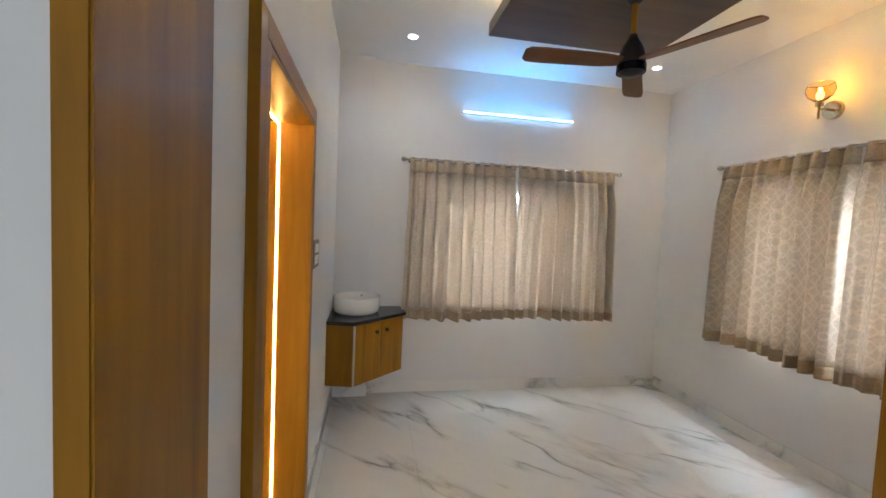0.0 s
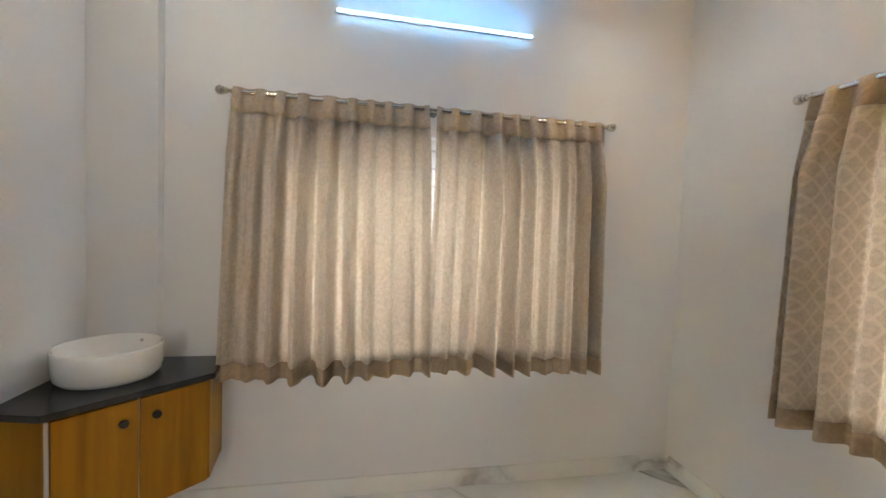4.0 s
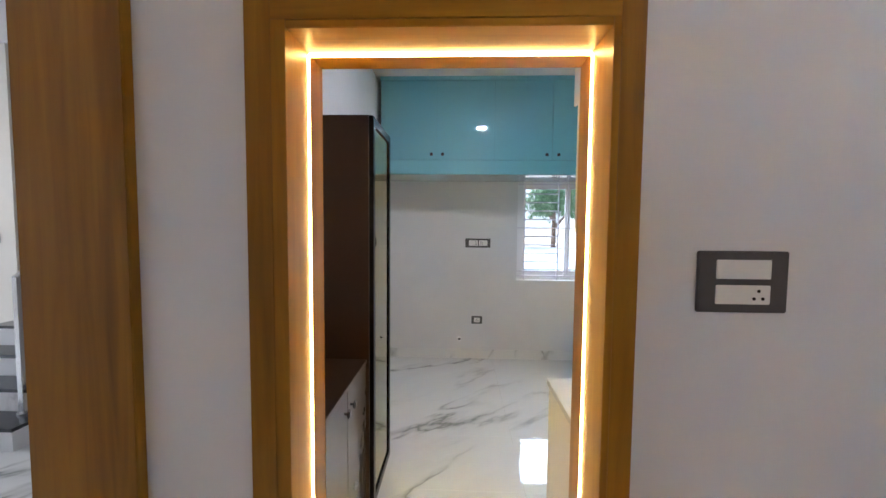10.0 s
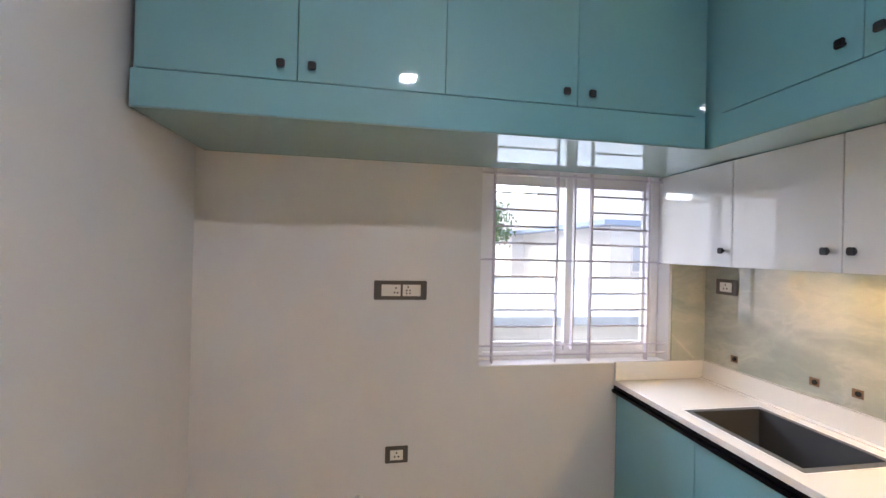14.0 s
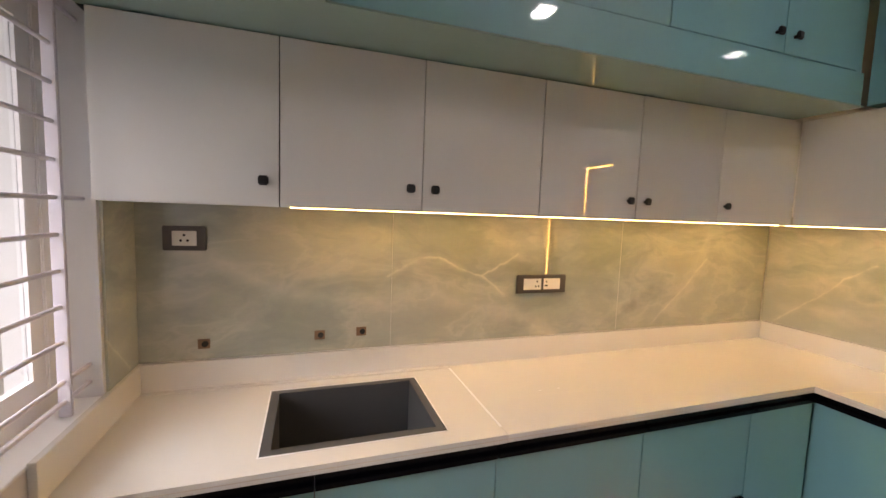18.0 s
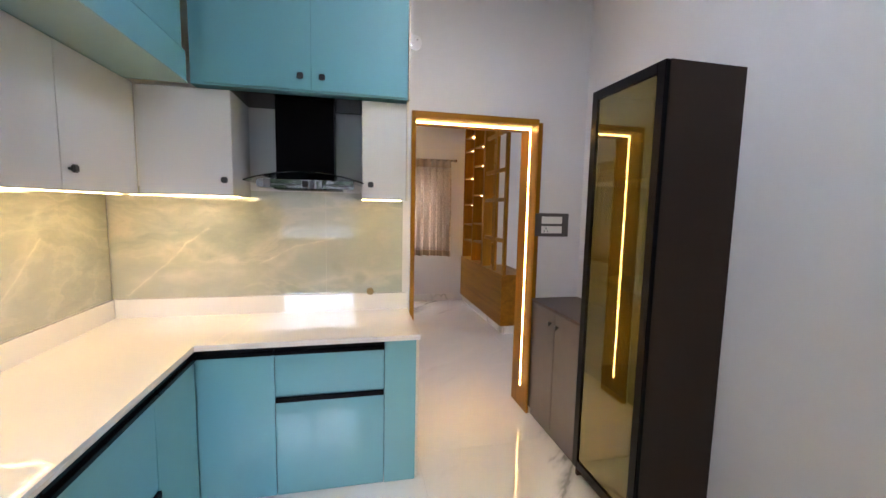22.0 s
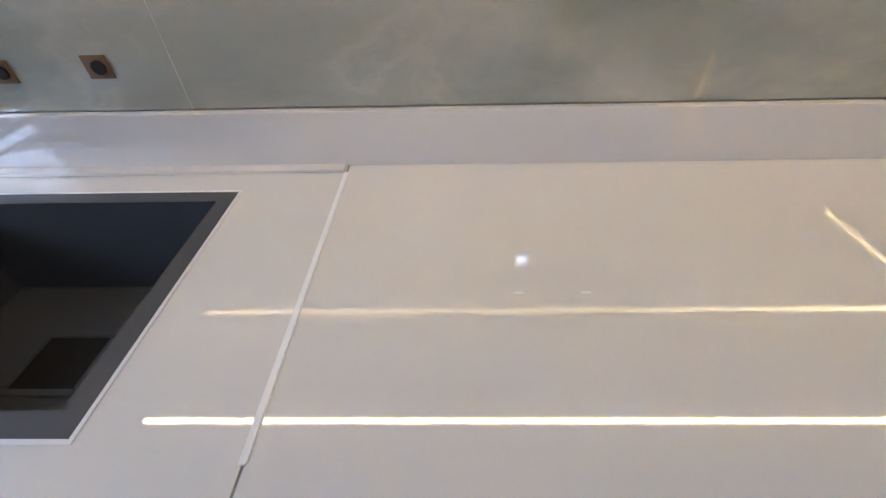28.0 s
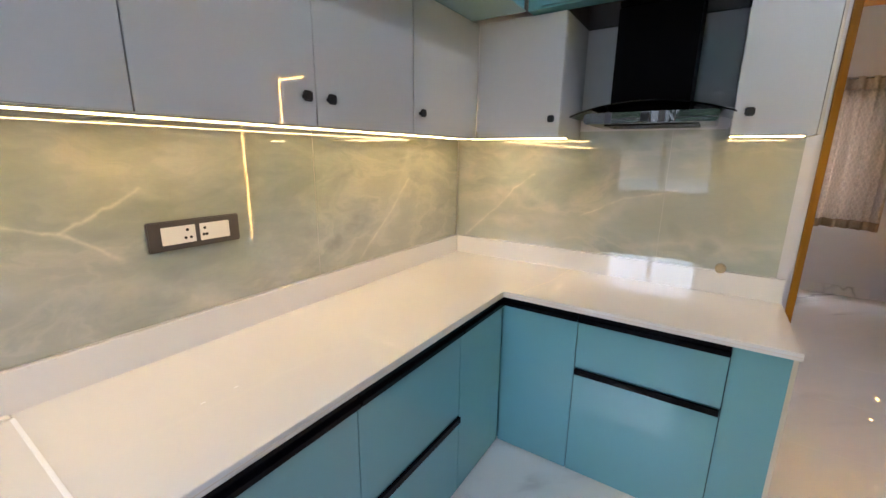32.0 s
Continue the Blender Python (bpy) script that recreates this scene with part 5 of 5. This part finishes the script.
def sloped(low, high, y0, y1):
    """A panel on a wall along x between two broken lines of (x, z)."""
    bm = bmesh.new()
    pts = low + high[::-1]
    f = [bm.verts.new((x, y0, z)) for x, z in pts]
    g = [bm.verts.new((x, y1, z)) for x, z in pts]
    n = len(low)
    for k in range(n - 1):
        for row in (f, g):
            bm.faces.new((row[k], row[k + 1], row[2 * n - 2 - k], row[2 * n - 1 - k]))
    for k in range(2 * n):
        j = (k + 1) % (2 * n)
        bm.faces.new((f[k], f[j], g[j], g[k]))
    return bm


solid("stair_panel", sloped([(-2.47, 0.91), (-2.78, 1.07), (-6.18, 1.07)], [(-2.47, 1.17), (-2.78, 1.33), (-6.18, 1.33)], -2.148, -2.12), TEAK_X, "teak panel along the stair wall with a light line", "wall panel", kind="structure")
solid("stair_light_line", sloped([(-2.49, 1.03), (-2.79, 1.19), (-6.1, 1.19)], [(-2.49, 1.045), (-2.79, 1.205), (-6.1, 1.205)], -2.1195, -2.114), LED_S, "glowing light line on the stair panel", "light strip")

RY = -1.37
balustrade = thing("stair_railing", (-2.2, RY, RISE), "steel stair railing with glass infill", "railing")
PX = -1.77
part("post", box(PX - 0.02, PX + 0.02, RY - 0.02, RY + 0.02, RISE + 0.01, 1.13, 0.003), CHROME, balustrade)
part("post_foot", rod((PX, RY, RISE), (PX, RY, RISE + 0.012), 0.04), CHROME, balustrade)
slope = RISE / GO
part("handrail", rod((PX + 0.01, RY, 1.12), (-3.5, RY, 1.12 + (PX + 3.5) * slope), 0.021), CHROME, balustrade)
for k in (1, 4):
    x = SX - GO * (k + 0.5)
    part("glass_clamp", box(x - 0.016, x + 0.016, RY - 0.02, RY + 0.02, RISE * (k + 1), RISE * (k + 1) + 0.15, 0.003), CHROME, balustrade)
glass_panel = part("glass_panel", sloped([(PX - 0.06, 0.36), (-3.45, 0.36 + (PX + 3.39) * slope)], [(PX - 0.06, 1.0), (-3.45, 1.0 + (PX + 3.39) * slope)], RY - 0.004, RY + 0.004), RAIL_GLASS, balustrade, "clear glass infill")
glass_panel.visible_shadow = False
plate("switch_plate", "x", -2.45, 1, -2.38, -2.285, 1.325, 1.415, [(0.25, 0.75, 0.22, 0.78, [])], "small square switch plate on the cream wall")

# ---- outside ----
LAWN = paint("pale_paving", (0.42, 0.41, 0.39), 0.9)
solid("ground", boxes((-400, 400, -400, 400, -0.8, -0.5)), LAWN, "pale ground around the house", "ground", kind="structure")
RENDER = paint("white_render", (0.72, 0.73, 0.74), 0.8)
PANE = gloss("far_window_pane", (0.42, 0.47, 0.55), 0.1)
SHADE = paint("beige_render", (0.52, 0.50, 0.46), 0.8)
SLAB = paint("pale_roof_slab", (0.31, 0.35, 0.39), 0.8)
ROOF = paint("blue_grey_roof", (0.27, 0.36, 0.52), 0.7)
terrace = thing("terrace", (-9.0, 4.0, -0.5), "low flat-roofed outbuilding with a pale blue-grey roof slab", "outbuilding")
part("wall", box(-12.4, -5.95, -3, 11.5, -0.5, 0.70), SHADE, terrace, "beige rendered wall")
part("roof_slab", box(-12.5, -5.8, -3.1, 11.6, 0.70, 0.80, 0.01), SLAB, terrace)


def house(x0, x1, y0, y1, h, wins, label):
    o = thing("house", ((x0 + x1) / 2, (y0 + y1) / 2, -0.5), label, "house")
    part("wall", box(x0, x1, y0, y1, -0.5, h), RENDER, o)
    part("roof", box(x0 - 0.6, x1 + 0.6, y0 - 0.6, y1 + 0.6, h, h + 0.17), ROOF, o, "blue-grey roof edge")
    for y, z, wide, tall in wins:
        w = part("window", box(x1, x1 + 0.04, y - wide / 2, y + wide / 2, z, z + tall), UPVC, o)
        for s in (-0.25, 0.25):
            part("pane", box(x1 + 0.04, x1 + 0.05, y + (s - 0.21) * wide, y + (s + 0.21) * wide, z + 0.07, z + tall - 0.07), PANE, w, "grey glass pane")
    return o


house(-22, -14, 9.6, 40.0, 2.5, [(10.8, 0.9, 0.8, 1.0), (13.6, 0.4, 1.7, 2.0), (17.5, 0.9, 1.6, 1.2), (22.0, 0.9, 1.6, 1.2)], "white rendered neighbouring house with a blue-grey roof edge")
house(-34, -26, 10.3, 22.0, 2.7, [(12.6, 0.9, 0.9, 1.2), (15.0, 0.6, 0.8, 1.9), (18.0, 0.9, 1.0, 1.2)], "pale far house with a blue-grey roof edge")
solid("sunshade", box(WEST - 1.03, WEST - 0.23, 1.9, 4.2, 2.15, 2.25, 0.004), SHADE, "beige concrete sunshade over the kitchen window", "sunshade", kind="structure")
LEAF = paint("tree_leaves", (0.11, 0.20, 0.10), 0.7)
BARK = paint("bark", (0.16, 0.11, 0.08), 0.9)


def tree(x, y, h, seed):
    rnd = random.Random(seed)
    o = thing("tree", (x, y, -0.5), "broad green tree beyond the outbuilding", "tree", "trees beyond the outbuilding")
    bm = rod((x, y, -0.5), (x + 0.1, y, h * 0.55), 0.16, n=10, r2=0.09)
    for k in range(6):
        a = k * 1.05 + rnd.random()
        rod((x + 0.08, y, h * (0.3 + 0.04 * k)), (x + math.cos(a) * h * 0.25, y + math.sin(a) * h * 0.25, h * (0.55 + 0.05 * k)), 0.06, bm, 8, 0.02)
    part("trunk", bm, BARK, o)
    verts, faces = [], []
    for k in range(3600):
        a, e, r = rnd.uniform(0, 6.283), rnd.uniform(-0.6, 1.4), rnd.uniform(0.25, 1.0) ** 0.5
        lump = 1 + 0.25 * math.sin(3 * a + seed) + 0.15 * math.sin(7 * a + 2 * e)
        c = Vector((x + math.cos(a) * math.cos(e) * r * h * 0.36 * lump, y + math.sin(a) * math.cos(e) * r * h * 0.36 * lump, h * 0.66 + math.sin(e) * r * h * 0.34 * lump))
        s = rnd.uniform(0.06, 0.15)
        m = Euler((rnd.uniform(0, 6), rnd.uniform(0, 6), rnd.uniform(0, 6))).to_matrix()
        i = len(verts)
        for p in ((-1, 0, 0), (0, -0.5, 0.15), (1, 0, 0), (0, 0.5, 0.15)):
            verts.append(c + m @ (Vector(p) * s))
        faces.append((i, i + 1, i + 2, i + 3))
    me = bpy.data.meshes.new("crown")
    me.from_pydata([v - Vector((x, y, -0.5)) for v in verts], [], faces)
    me.materials.append(LEAF)
    cr = new("crown", me)
    cr.parent = o
    tagged(cr, kind="stuff")
    return o


tree(-13.5, 2.2, 4.6, 1)
tree(-17, -0.5, 5.5, 2)
tree(-22, 7.0, 4.2, 5)
tree(2.2, 10.5, 4.5, 3)
tree(10.0, 2.5, 4.5, 4)

# daylight of the sky through the openings
lamp("sky_north", "AREA", look((1.45, NORTH + 0.8, 2.3), (1.45, NORTH, 1.25)), 225, DAY, shape="RECTANGLE", size=2.4, size_y=1.3)
lamp("sky_east", "AREA", look((EAST + 0.8, 1.98, 2.1), (EAST, 1.98, 1.2)), 190, DAY, shape="RECTANGLE", size=1.8, size_y=1.3)
# Added fill for the hall, set at the unseen south wall's assumed opening.
lamp("sky_hall", "AREA", look((-0.6, -5.9, 1.4), (-0.6, 0, 1.0)), 17, DAY, shape="RECTANGLE", size=1.9, size_y=1.8)
lamp("sky_west", "AREA", look((-9.6, 1.9, 4.6), (WEST, 2.9, 1.6)), 570, (0.80, 0.90, 1.0), shape="RECTANGLE", size=8.0, size_y=4.0)

# ---- splash tiles and floor tiles ----
PALE_JOINT = material("pale_joint", (0.58, 0.57, 0.51), 0.4)
splash = thing("splash_tiles", (-2.0, NORTH, 0.905), "glossy green-grey onyx wall tiles with pale veins", "wall tiles", kind="structure")
xs = [WEST + 0.002, -2.725, -1.533, TE]
for a, b in zip(xs, xs[1:]):
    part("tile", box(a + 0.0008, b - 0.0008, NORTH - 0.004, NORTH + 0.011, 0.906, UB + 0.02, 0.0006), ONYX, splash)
for a in xs[1:-1]:
    part("joint", box(a - 0.0007, a + 0.0007, NORTH - 0.0042, NORTH + 0.011, 0.906, UB), PALE_JOINT, splash, "pale joint")
ys = [2.11, 2.575, NORTH - 0.006]
for a, b in zip(ys, ys[1:]):
    part("tile", box(TE, KEAST - 0.001, a + 0.0008, b - 0.0008, 0.906, UB + 0.05, 0.0006), ONYX_E_LIT, splash)
part("joint", box(TE - 0.0002, KEAST - 0.001, 2.5743, 2.5757, 0.906, UB), PALE_JOINT, splash, "pale joint")
part("tile", box(WEST + 0.001, WEST + 0.009, 3.49, NORTH - 0.006, 0.906, UB + 0.02, 0.0006), ONYX_E_LIT, splash)

floor = thing("floor", (0, 0, 0), "glossy white marble floor tiles with grey veins", "floor", kind="structure")
TW, TL = 0.6, 1.2
tile_me = finish(box(-TW / 2 + 0.0004, TW / 2 - 0.0004, -TL / 2 + 0.0004, TL / 2 - 0.0004, -0.011, 0.0, 0.0004, seg=1), TILE, "tile")
rnd = random.Random(4)
for i in range(-11, 6):
    for j in range(-5, 4):
        x, y = i * TW + 0.15, j * TL + 0.25
        if x < -4.2 and y < -2.8 or x < -2.9 and y < -2.9:
            continue
        t = new("tile", tile_me)
        t.parent = floor
        t.location = (x, y, 0)
        t.rotation_euler = (0, 0, math.pi * rnd.choice((0, 1)))
